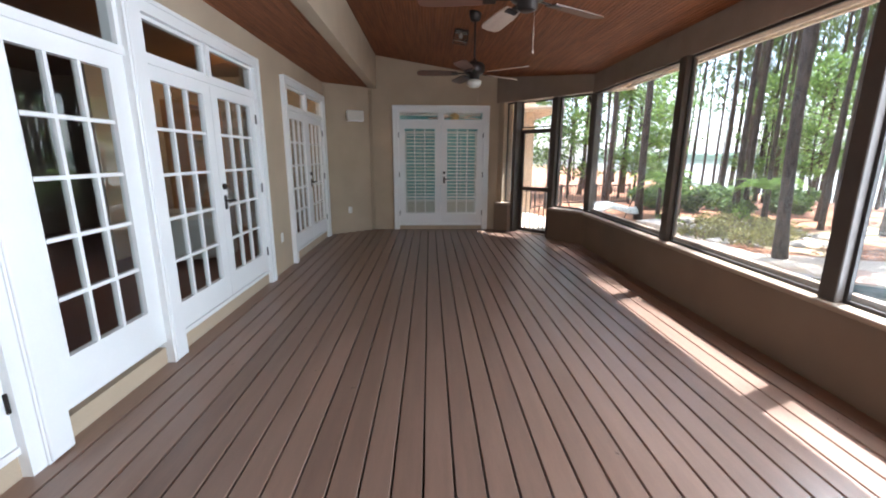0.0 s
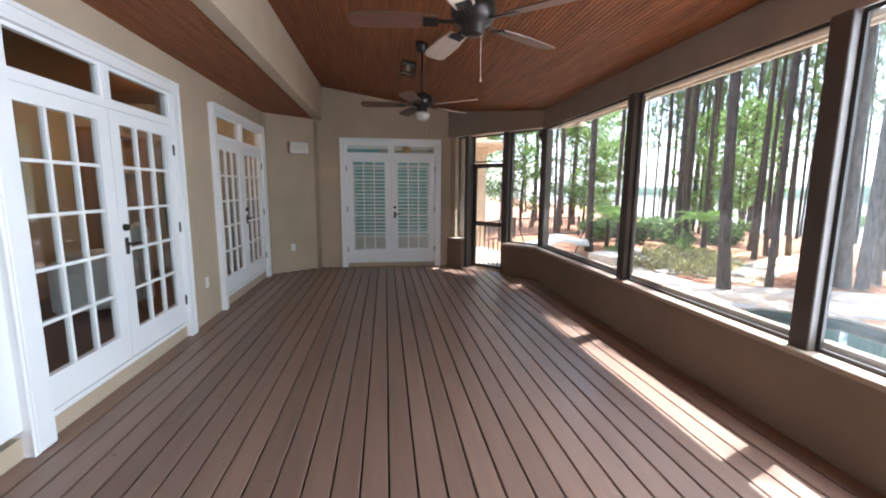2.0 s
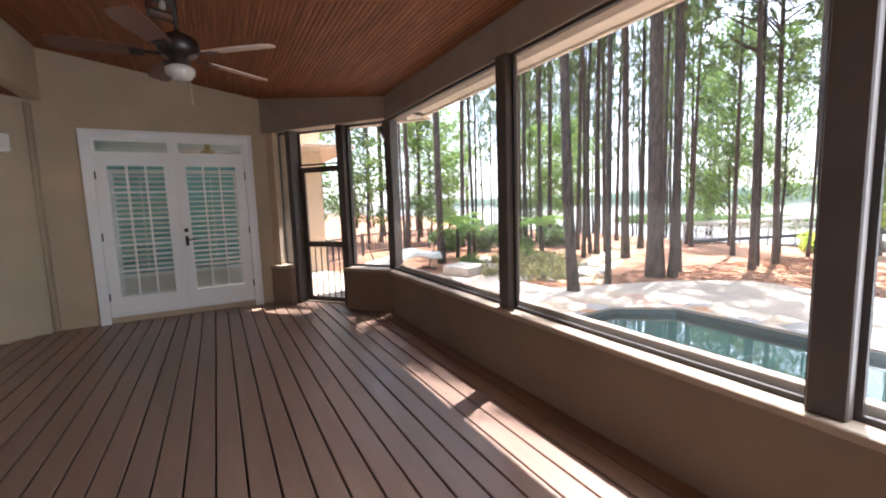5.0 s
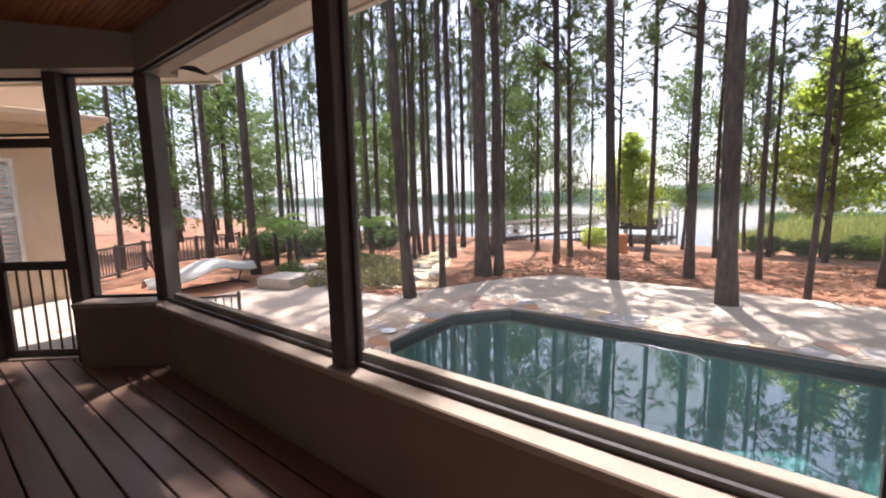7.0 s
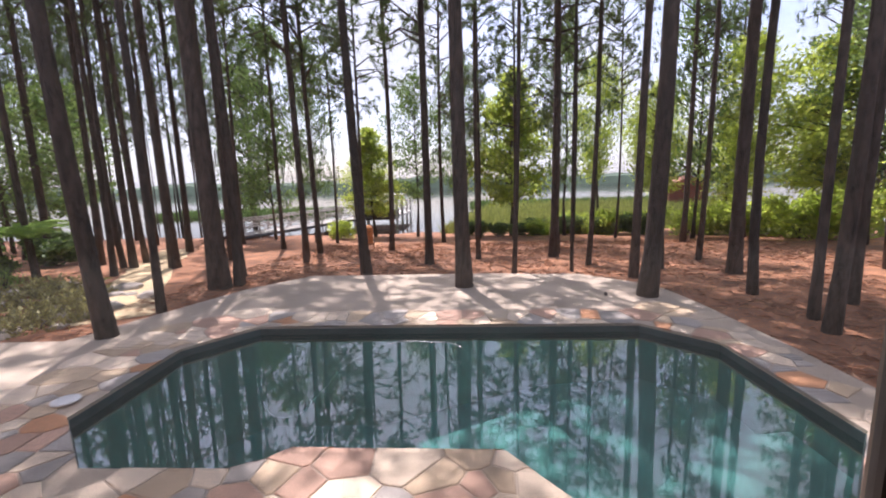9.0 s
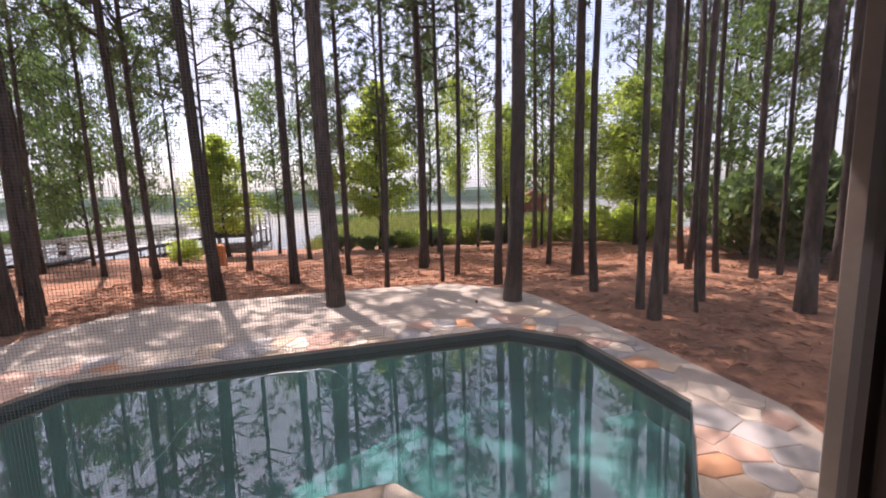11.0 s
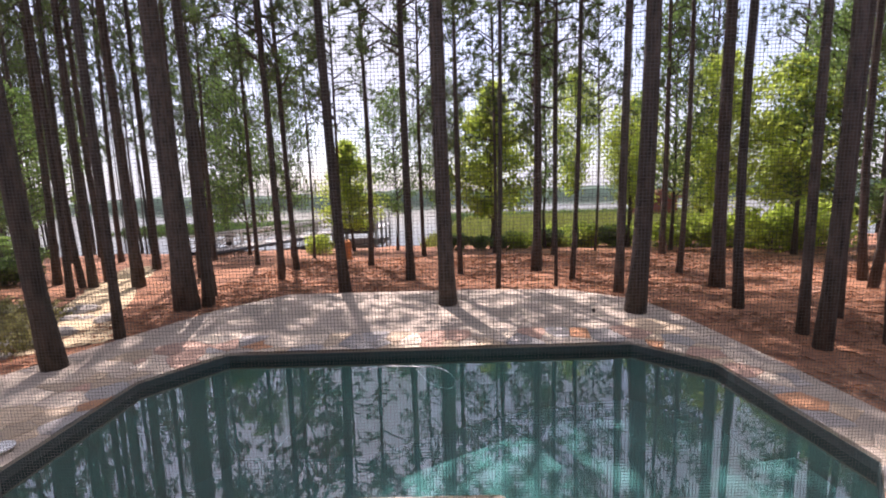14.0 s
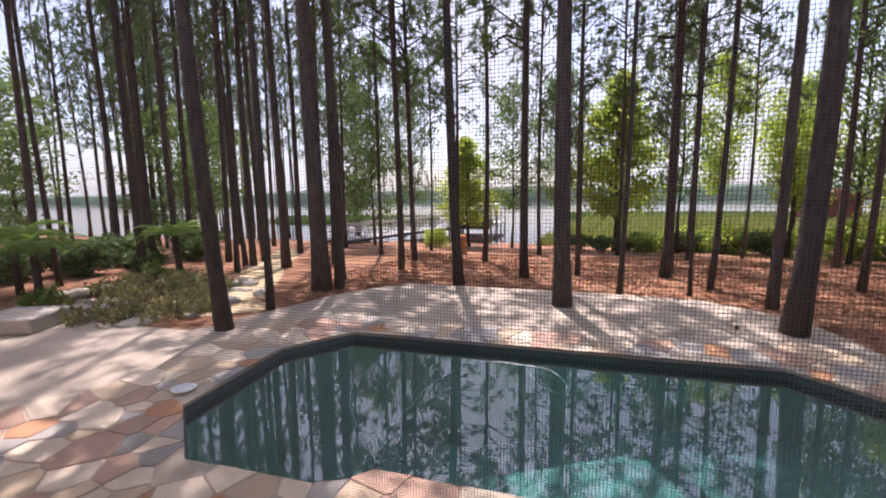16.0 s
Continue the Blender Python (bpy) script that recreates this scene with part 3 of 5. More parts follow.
def leaf_crown(name, seed, mat, n, size, shape, tall, wide, low=0.0, limbs=24):
    """Leaf cloud on limbs: shape(h) gives the radius share at a share of the height."""
    r = random.Random(seed)
    wood, leaves = bmesh.new(), bmesh.new()
    tips = []
    for i in range(limbs):
        k = (i + r.random()) / limbs
        h = low + (tall - low) * k
        a, reach = r.random() * math.tau, wide * shape(k) * r.uniform(0.55, 1.1)
        tip = Vector((math.cos(a) * reach, math.sin(a) * reach, h + reach * 0.25))
        tube(wood, [(0, 0, h - 0.2), tuple(Vector((0, 0, h)).lerp(tip, 0.5)), tip], [0.03, 0.02, 0.006], 4, False)
        tips += [(Vector((0, 0, h)).lerp(tip, f), 0.18 + 0.22 * reach / wide) for f in (0.35, 0.6, 0.8, 1.0)]
    for i in range(n):
        c, s = r.choice(tips)
        p = c + Vector((r.gauss(0, s), r.gauss(0, s), r.gauss(0, s * 0.6)))
        d = Vector([r.gauss(0, 1) for _ in range(3)]).normalized()
        e = d.orthogonal().normalized()
        f = d.cross(e)
        q = size * r.uniform(0.6, 1.3)
        leaves.faces.new([leaves.verts.new(v) for v in (p - e * q, p + f * q * 0.45, p + e * q, p - f * q * 0.45)])
    return mesh_of("limbs", wood, BARK), mesh_of("leaves", leaves, mat)


CROWNS = [pine_crown(s, 9.0, 2.3) for s in (1, 2, 3, 4)]


def pine(x, y, r, height=None, lean=(0, 0), crown_at=None, z=None):
    height = height or rng.uniform(16, 21)
    z = ground_z(x, y) - 0.06 if z is None else z
    t = thing("pine_tree", pose(x, y, z), "tall slender pine with a bare grey-brown trunk on pine straw", "tree", "pines round the pool")
    bm = bmesh.new()
    path, rad, n = [], [], 9
    bend = (rng.uniform(-0.12, 0.12), rng.uniform(-0.12, 0.12))
    for i in range(n + 1):
        k = i / n
        h = height * k ** 1.3
        path.append((lean[0] * h + bend[0] * math.sin(k * 5), lean[1] * h + bend[1] * math.sin(k * 4.2), h))
        rad.append(r * (1.0 - 0.72 * k ** 1.3) * (1.25 if i == 0 else 1.0))
    tube(bm, path, rad, 9 if r > 0.07 else 6)
    part("trunk", bm, BARK, t, smooth=True)
    limbs, needles = rng.choice(CROWNS)
    c = crown_at or height * rng.uniform(0.36, 0.5)
    s = (height - c + 0.5) / 9.0
    wide = s * rng.uniform(0.60, 0.88) * (0.75 if y < 0.0 else 0.55 if y > 10.5 else 1.1)
    crown = Matrix.Translation((lean[0] * c, lean[1] * c, c)) @ Matrix.Rotation(rng.random() * 6.28, 4, "Z") @ Matrix.Diagonal((wide, wide, s, 1))
    part("limbs", limbs, None, t, m=crown)
    part("crown", needles, None, t, m=crown)
    return t


# trees that stand singly about the terrace: x, y, radius
for x, y, r, lx, ly in ((8.4, 9.34, 0.13, -0.01, 0.024), (9.7, 9.45, 0.075, 0, 0.01), (11.72, 9.54, 0.22, 0, 0.02), (12.01, 9.23, 0.12, 0, 0.015), (13.38, 9.89, 0.085, 0, 0.01),
                        (13.3, 6.42, 0.14, 0, 0.03), (16.18, 9.21, 0.10, 0, 0.02), (18.69, 9.6, 0.11, 0, 0.02), (19.35, 6.82, 0.11, 0, 0), (15.3, 4.9, 0.13, 0, 0),
                        (11.25, 3.8, 0.17, 0, 0.005), (16.22, 3.33, 0.08, 0, 0), (13.06, 2.52, 0.06, 0, -0.01), (16.17, 0.87, 0.145, 0, 0), (17.23, 0.51, 0.10, 0, 0),
                        (13.36, 0.98, 0.045, 0, 0), (14.29, 0.28, 0.072, 0, -0.01), (12.28, -0.18, 0.10, 0, -0.01), (10.33, 0.34, 0.165, 0, -0.012), (13.44, -1.35, 0.067, 0, 0),
                        (20.44, -5.47, 0.12, 0, 0), (14.97, -3.12, 0.08, 0, 0), (12.57, -2.65, 0.15, 0, -0.01), (10.48, -1.68, 0.085, 0, -0.02), (8.99, -1.6, 0.072, 0, 0.0),
                        (8.4, -1.37, 0.097, 0, -0.005), (9.77, -2.84, 0.09, 0, -0.03), (12.9, -6.47, 0.09, 0, 0), (9.04, -3.04, 0.077, 0, -0.02), (8.47, -2.34, 0.03, 0, 0),
                        (11.14, -5.81, 0.072, 0, 0), (10.2, -5.88, 0.086, 0, 0), (10.22, -6.74, 0.056, 0, 0), (7.83, -4, 0.14, 0, -0.02), (9.29, -7.11, 0.107, 0, 0),
                        (17.28, 9.59, 0.09, 0, 0.01), (13.32, 16.87, 0.11, 0, 0), (15.79, 21.98, 0.145, 0, 0), (13.61, 16.17, 0.09, 0, 0), (15.57, 15.22, 0.09, 0, 0), (20.1, 16.04, 0.14, 0, 0),
                        (15.28, 13.23, 0.16, 0, 0.01), (15.48, 14.8, 0.12, 0, 0)):
    pine(x, y, r, lean=(lx, ly))
# slimmer pines towards the water, with low crowns
for x, y in ((21.5, -1.09), (22.5, 4.81), (20.5, 8.23), (23, -3.56), (23.5, 10.41), (21, 12.16)):
    pine(x, y, rng.uniform(0.06, 0.10), height=rng.uniform(13, 17), crown_at=rng.uniform(5.0, 7.0))
# the wood on both sides
spots = []
while len(spots) < 104:
    x, y = rng.uniform(6, 46), rng.uniform(10.5, 48)
    if y < 10.5 + max(0, x - 14) * 0.45 or (x < 13 and y < 15) or any((x - a) ** 2 + (y - b) ** 2 < 1.6 for a, b in spots):
        continue
    spots.append((x, y))
while len(spots) < 146:
    x, y = rng.uniform(6, 34), rng.uniform(-34, -5)
    if y > -4 - max(0, x - 8) * 0.42 or any((x - a) ** 2 + (y - b) ** 2 < 2.5 for a, b in spots):
        continue
    spots.append((x, y))
for x, y in spots:
    pine(x, y, rng.uniform(0.06, 0.14), lean=(rng.uniform(-0.02, 0.02), rng.uniform(-0.02, 0.02)), z=max(ground_z(x, y), LZ - 0.1) - 0.06)
for x, y in ((23.5, 1.3), (22.0, -0.3), (24.6, 3.0)):
    pine(x, y, rng.uniform(0.06, 0.10), height=rng.uniform(14, 17), crown_at=rng.uniform(5.0, 6.5))


# ---- rooms behind the doors ----
ROOMWALL = material("room_wall_paint", (0.46, 0.40, 0.33), 0.8, vary=0.05, bump=0.05)
ROOMFLOOR = material("room_wood_floor", (0.16, 0.055, 0.035), 0.4, vary=0.3, scale=3, fine=30, stretch=(6, 0.5, 1), bump=0.05)
TEAL = material("teal_wall_paint", (0.17, 0.46, 0.49), 0.75, vary=0.05, bump=0.05)
OAK = material("honey_oak", (0.45, 0.25, 0.11), 0.5, vary=0.2, scale=4, fine=30, stretch=(5, 5, 0.5), bump=0.05)
LINEN = material("cream_cloth", (0.62, 0.60, 0.54), 0.9, vary=0.06, scale=4, fine=200, bump=0.1)
WARM = bpy.data.materials.new("lamp_glass")
WARM.use_nodes = True
WARM.node_tree.nodes["Principled BSDF"].inputs["Emission Color"].default_value = (1.0, 0.62, 0.28, 1)
WARM.node_tree.nodes["Principled BSDF"].inputs["Emission Strength"].default_value = 0.8
ROOMCEIL = material("room_ceiling_wood", (0.13, 0.075, 0.05), 0.6, vary=0.3, scale=3, fine=30, stretch=(6, 0.5, 1))
RX0, RX1 = -6.2, WX - 0.16
setting("floor_living_room", boxes((RX0, NEAR, -0.05, RX1, 8.6, 0.11)), ROOMFLOOR, "dark red wooden floor inside the house")
setting("ceiling_living_room", boxes((RX0, NEAR, 2.85, RX1, 8.6, 2.95)), ROOMCEIL, "dark brown wooden ceiling inside the house")
setting("wall_living_room", boxes((RX0 - 0.15, NEAR, 0, RX0, 2.2, 2.9), (RX0 - 0.15, 4.2, 0, RX0, 8.7, 2.9), (RX0 - 0.15, 2.2, 0, RX0, 4.2, 0.9), (RX0 - 0.15, 2.2, 2.3, RX0, 4.2, 2.9),
        (RX0, 8.6, 0, RX1 + 0.1, 8.7, 2.9), (RX0, NEAR - 0.1, 0, RX1, NEAR, 2.9), (-3.75, 6.0, 0.11, -3.6, 8.6, 2.85)), ROOMWALL, "greige plastered walls inside the house")


def shutter(m, w, h, slats, tilt, label, solid=0.0):
    """Plantation shutter: frame, tilted slats, tilt rod; the lowest share may be a plain panel."""
    t = thing("window_shutter", m, label, "shutter", "plantation shutters")
    f, low = 0.045, h * solid
    part("frame", boxes((0, -0.014, 0, f, 0.014, h), (w - f, -0.014, 0, w, 0.014, h), (f, -0.014, 0, w - f, 0.014, 0.05), (f, -0.014, h - 0.05, w - f, 0.014, h), *([(f, -0.014, low - 0.025, w - f, 0.014, low + 0.025)] if solid else [])), WHITE, t)
    lo = low + 0.03 if solid else 0.05
    p = (h - 0.05 - lo) / slats
    me = mesh_of("slat", boxes((-w / 2 + f + 0.004, -0.028, -0.004, w / 2 - f - 0.004, 0.028, 0.004), bevel=0.002), WHITE)
    for i in range(slats):
        part("slat", me, None, t, m=pose(w / 2, 0, lo + p * (i + 0.5), tilt))
    part("tilt_rod", boxes((w / 2 - 0.006, 0.03, lo + 0.02, w / 2 + 0.006, 0.04, h - 0.08)), WHITE, t)
    if solid:
        part("panel", boxes((f, -0.004, 0.05, w - f, 0.004, low - 0.025)), LINEN, t, "cream cloth panel")
    return t


shutter(pose(RX0 - 0.05, 2.2, 0.9, 0, 0, 90), 1.0, 1.4, 17, 35, "white plantation shutter, slats half open")
shutter(pose(RX0 - 0.05, 3.2, 0.9, 0, 0, 90), 1.0, 1.4, 17, 35, "white plantation shutter, slats half open")
lamp = thing("ceiling_light", pose(-2.2, 7.2, 2.849, 180), "warm glowing glass lamp on the dark room ceiling", "lamp")
bm = bmesh.new()
lathe(bm, [(0.03, 0.14), (0.07, 0.12), (0.09, 0.07), (0.08, 0.02)])
part("shade", bm, WARM, lamp, "glowing amber glass shade", smooth=True)
bm = bmesh.new()
lathe(bm, [(0.10, 0.02), (0.10, 0.0)])
part("base", bm, BRONZE, lamp)
bulb = new("bulb", bpy.data.lights.new("bulb", "POINT"))
bulb.data.energy, bulb.data.color, bulb.data.shadow_soft_size = 4.0, (1.0, 0.55, 0.22), 0.10
bulb.location = (-2.2, 7.2, 2.60)
cab = thing("bookcase", pose(-3.415, 7.95, 0.11), "honey oak bookcase against the inner wall", "bookcase")
part("body", boxes((-0.18, -0.6, 0, 0.16, -0.56, 2.2), (-0.18, 0.56, 0, 0.16, 0.6, 2.2), (-0.18, -0.56, 0, -0.15, 0.56, 2.2), (-0.15, -0.56, 2.15, 0.16, 0.56, 2.2)), OAK, cab)
for z in (0.05, 0.55, 1.05, 1.6):
    part("shelf", boxes((-0.15, -0.56, z, 0.15, 0.56, z + 0.03)), OAK, cab)

chair = thing("armchair", pose(-2.75, 6.25, 0.11, 0, 0, -60), "white slipcovered armchair on the dark red floor", "armchair")
part("seat", boxes((-0.36, -0.34, 0.10, 0.36, 0.40, 0.46), bevel=0.05), LINEN, chair)
part("backrest", boxes((-0.42, 0.36, 0.05, 0.42, 0.54, 0.95), bevel=0.06), LINEN, chair)
for s in (-1, 1):
    part("armrest", boxes((s * 0.44 - 0.08, -0.36, 0.05, s * 0.44 + 0.08, 0.40, 0.62), bevel=0.05), LINEN, chair)
for sx in (-0.36, 0.36):
    for sy in (-0.28, 0.42):
        part("leg", boxes((sx - 0.03, sy - 0.03, 0.0, sx + 0.03, sy + 0.03, 0.12)), OAK, chair)

# bedroom behind the end wall
BX0, BX1, BY0, BY1 = -2.6, 2.12, WY + 0.16, 13.0
setting("floor_bedroom", boxes((BX0, BY0, -0.1, BX1, BY1, 0.08)), LINEN, "pale carpeted bedroom floor")
setting("ceiling_bedroom", boxes((BX0, BY0, 2.72, BX1, BY1, 2.8)), WHITE, "white bedroom ceiling")
setting("wall_bedroom", boxes((BX0 - 0.1, BY0, 0, BX0, BY1, 2.8), (BX0, BY1, 0, BX1, BY1 + 0.1, 2.8), (BX1 - 0.12, BY0, -0.9, BX1 - 0.02, 9.6, 2.8), (BX1 - 0.12, 11.7, -0.9, BX1 - 0.02, BY1, 2.8), (BX1 - 0.12, 9.6, -0.9, BX1 - 0.02, 11.7, 0.7), (BX1 - 0.12, 9.6, 2.35, BX1 - 0.02, 11.7, 2.8),
        (BX0, BY0 + 0.001, 0, FDX - 1.0, BY0 + 0.02, 2.8), (FDX + 1.0, BY0 + 0.001, 0, BX1 - 0.12, BY0 + 0.02, 2.8)), TEAL, "teal painted bedroom walls")
setting("trim_crown", boxes((BX0, BY1 - 0.06, 2.60, BX1 - 0.12, BY1, 2.72), bevel=0.01), WHITE, "white crown moulding")
shutter(pose(FDX - 0.07, WY + 0.10, 0.30, 0, 0, 180), 0.66, 1.66, 19, -25, "white plantation shutter behind door glass, slats open", solid=0.17)
shutter(pose(FDX + 0.73, WY + 0.10, 0.30, 0, 0, 180), 0.66, 1.66, 19, -14, "white plantation shutter behind door glass, slats open wide", solid=0.17)

# ---- exterior of the bedroom wing ----
setting("wall_wing", boxes((BX1 - 0.02, WY + 0.02, -0.9, BX1 + 0.06, 9.6, 3.2), (BX1 - 0.02, 11.7, -0.9, BX1 + 0.06, 12.1, 3.2), (BX1 - 0.02, 9.6, -0.9, BX1 + 0.06, 11.7, 0.7), (BX1 - 0.02, 9.6, 2.35, BX1 + 0.06, 11.7, 3.2),
        (BX1 + 0.06, 12.0, -0.9, 2.35, 12.15, 3.2), (2.92, 12.0, -0.9, 3.34, 12.15, 3.2), (2.35, 12.0, -0.9, 2.92, 12.15, 0.45), (2.35, 12.0, 2.1, 2.92, 12.15, 3.2), (3.19, 12.15, -0.9, 3.34, 17, 3.2)), STUCCO_OUT, "tan stucco walls of the bedroom wing")
wing = tagged(thing("window_2", pose(2.35, 12.05, 0.45), "white window with louvred shutter in the wing wall", "window"), kind="structure")
part("window_frame", boxes((0, -0.03, 0, 0.05, 0.03, 1.65), (0.52, -0.03, 0, 0.57, 0.03, 1.65), (0.05, -0.03, 0, 0.52, 0.03, 0.05), (0.05, -0.03, 1.60, 0.52, 0.03, 1.65), (0.05, -0.03, 0.82, 0.52, 0.03, 0.87)), WHITE, wing)
part("pane", boxes((0.05, -0.002, 0.05, 0.52, 0.002, 1.60)), GLASS, wing)
shutter(pose(2.38, 12.12, 0.48), 0.52, 1.58, 20, 40, "white louvred shutter in the wing window")
setting("eave_wing", boxes((2.0, 11.2, 2.62, 3.9, 12.05, 2.70), (3.3, 12.05, 2.62, 3.95, 17.2, 2.70), bevel=0.01), STUCCO_OUT, "tan eave of the wing")
setting("landing", prism([(2.0, 9.02), (3.34, 7.42), (4.05, 8.0), (3.7, 10.5), (3.3, 12.0), (2.1, 12.0)], -0.9, -0.06), CONCRETE, "concrete landing outside the screen door")

# ---- ceiling fans, light, loudspeaker, outlets ----
# pale copy of the blade colour, with the light on a blade painted in
PALE = material("blade_pale_lit", (0.50, 0.38, 0.30), 0.55, vary=0.15, scale=4, fine=40, stretch=(0.5, 5, 1), bump=0.05)
BLADE = material("blade_walnut", (0.10, 0.045, 0.028), 0.45, vary=0.3, scale=4, fine=40, stretch=(0.5, 5, 1), bump=0.05)
FROST = material("frosted_glass", (0.42, 0.38, 0.33), 0.25, vary=0.03, bump=0.02)


def fan_blade(mat, parent, angle, z):
    bm = bmesh.new()
    outline = [(0.20, -0.050), (0.34, -0.066), (0.52, -0.072), (0.62, -0.070), (0.665, -0.052), (0.675, 0.0), (0.665, 0.052), (0.62, 0.070), (0.52, 0.072), (0.34, 0.066), (0.20, 0.050)]
    top, low = ([bm.verts.new((x, y, h)) for x, y in outline] for h in (0.004, -0.004))
    bm.faces.new(top)
    bm.faces.new(low[::-1])
    for i in range(len(outline)):
        j = (i + 1) % len(outline)
        bm.faces.new((low[i], low[j], top[j], top[i]))
    b = part("blade", bm, mat, parent, m=pose(0, 0, z, 0, 0, angle) @ pose(0, 0, 0, 12))
    arm = boxes((0.09, -0.016, -0.006, 0.20, 0.016, 0.002), (0.19, -0.040, -0.010, 0.27, 0.040, -0.004), bevel=0.003)
    part("blade_arm", arm, BRONZE, b, "dark bronze blade bracket")


def ceiling_fan(x, y, z, turn, mats, globe):
    top = ceil_z(x) - z
    t = thing("ceiling_fan", pose(x, y, z), "five-bladed ceiling fan of dark bronze hanging from the beadboard", "fan", "porch ceiling fans")
    bm = bmesh.new()
    lathe(bm, [(0.03, top - 0.10), (0.055, top - 0.085), (0.07, top - 0.03), (0.072, top + 0.012)])
    part("canopy", bm, BRONZE, t, smooth=True)
    bm = bmesh.new()
    tube(bm, [(0, 0, 0.07), (0, 0, top - 0.09)], [0.012, 0.012], 10)
    part("downrod", bm, BRONZE, t, smooth=True)
    bm = bmesh.new()
    lathe(bm, [(0.035, -0.11), (0.06, -0.10), (0.065, -0.06), (0.10, -0.045), (0.125, -0.01), (0.125, 0.045), (0.10, 0.075), (0.04, 0.095), (0.02, 0.12)], 24)
    part("motor_housing", bm, BRONZE, t, smooth=True)
    for i in range(5):
        fan_blade(mats[i], t, turn + 72 * i, -0.035)
    if globe:
        bm = bmesh.new()
        lathe(bm, [(0.02, -0.20), (0.055, -0.19), (0.085, -0.16), (0.09, -0.125), (0.06, -0.105)], 20)
        part("light_globe", bm, FROST, t, "frosted glass light bowl", smooth=True)
    bm = bmesh.new()
    tube(bm, [(0.05, 0.02, -0.10), (0.052, 0.02, -0.32)], [0.0018, 0.0018], 5)
    lathe(bm, [(0.002, -0.345), (0.006, -0.335), (0.002, -0.32)], 8, (0.052, 0.02, 0))
    part("pull_chain", bm, PALE, t)
    return t


# blades that catch light are given the pale colour, the rest walnut
ceiling_fan(1.13, 3.34, 2.45, 103, (PALE, BLADE, PALE, BLADE, BLADE), False)
ceiling_fan(1.06, 5.76, 2.465, 34, (PALE, BLADE, BLADE, BLADE, PALE), True)
ceiling_fan_room = thing("ceiling_fan", pose(1.15, 11.2, 2.42), "small brass ceiling fan under the white bedroom ceiling", "fan")
BRASS = material("brass", (0.45, 0.30, 0.12), 0.35, metal=0.8, bump=0.02)
bm = bmesh.new()
lathe(bm, [(0.05, -0.08), (0.11, -0.05), (0.12, 0.05), (0.05, 0.08), (0.03, 0.29), (0.06, 0.30)])
part("motor_housing", bm, BRASS, ceiling_fan_room, smooth=True)
for i in range(5):
    fan_blade(PALE, ceiling_fan_room, 20 + 72 * i, -0.02)

cl = thing("ceiling_light", Matrix.Translation((0.96, 6.53, ceil_z(0.96) - 0.004)) @ Matrix.Rotation(math.atan(0.162), 4, "Y"), "square clear glass and metal ceiling light on the beadboard", "lamp")
part("base", boxes((-0.09, -0.09, -0.02, 0.09, 0.09, 0.0), bevel=0.004), BRONZE, cl)
part("glass_box", boxes((-0.085, -0.085, -0.13, 0.085, 0.085, -0.022), bevel=0.004), GLASS, cl, "clear glass box")
part("cage", boxes(*[(sx * 0.09 - 0.005, sy * 0.09 - 0.005, -0.14, sx * 0.09 + 0.005, sy * 0.09 + 0.005, -0.02) for sx in (-1, 1) for sy in (-1, 1)], (-0.095, -0.095, -0.145, 0.095, -0.085, -0.135), (-0.095, 0.085, -0.145, 0.095, 0.095, -0.135), (-0.095, -0.085, -0.145, -0.085, 0.085, -0.135), (0.085, -0.085, -0.145, 0.095, 0.085, -0.135)), BRONZE, cl)
bm = bmesh.new()
lathe(bm, [(0.012, -0.10), (0.028, -0.08), (0.026, -0.05), (0.014, -0.02)], 12)
part("bulb", bm, FROST, cl, smooth=True)

AW = math.degrees(math.atan2(A1.y - A0.y, A1.x - A0.x)) + 180   # slanted wall: local y faces the porch
sp_at = A0.lerp(A1, 0.60)
spk = thing("loudspeaker", pose(sp_at.x, sp_at.y, 2.20, 0, 0, AW), "white loudspeaker on a bracket on the slanted wall", "speaker")
part("cabinet", boxes((-0.15, 0.06, -0.095, 0.15, 0.20, 0.095), bevel=0.012), WHITE, spk, m=pose(0, 0, 0, 0, 0, -14))
part("grille", boxes((-0.135, 0.201, -0.08, 0.135, 0.207, 0.08), bevel=0.003), LINEN, spk, "pale cloth grille", m=pose(0, 0, 0, 0, 0, -14))
part("bracket", boxes((-0.02, 0.0, -0.05, 0.02, 0.07, 0.05), bevel=0.004), BRONZE, spk)


def outlet(m, label):
    t = thing("wall_outlet", m, label, "outlet")
    part("plate", boxes((-0.037, 0.0, -0.06, 0.037, 0.008, 0.06), bevel=0.003), WHITE, t)
    for z in (-0.025, 0.025):
        part("socket", boxes((-0.016, 0.008, z - 0.014, 0.016, 0.011, z + 0.014), bevel=0.001), LINEN, t)


op = A0.lerp(A1, 0.45)
outlet(pose(op.x, op.y, 0.44, 0, 0, AW), "white power outlet on the slanted stucco wall")
outlet(pose(WX, 5.87, 0.44, 0, 0, -90), "beige power outlet on the house wall between doors")
for f, x in ((0.03, 0.012), (0.95, 0.014), (1.0, 0.008)):
    p = A0.lerp(A1, f)
    bm = bmesh.new()
    tube(bm, [(0, 0.02, 0.0), (0, 0.02, 2.70)], [x, x], 8)
    tagged(part("conduit", bm, STUCCO, m=pose(p.x, p.y, 0, 0, 0, AW), smooth=True), "thin painted conduit running up the wall corner", "pipe", "wall conduits")

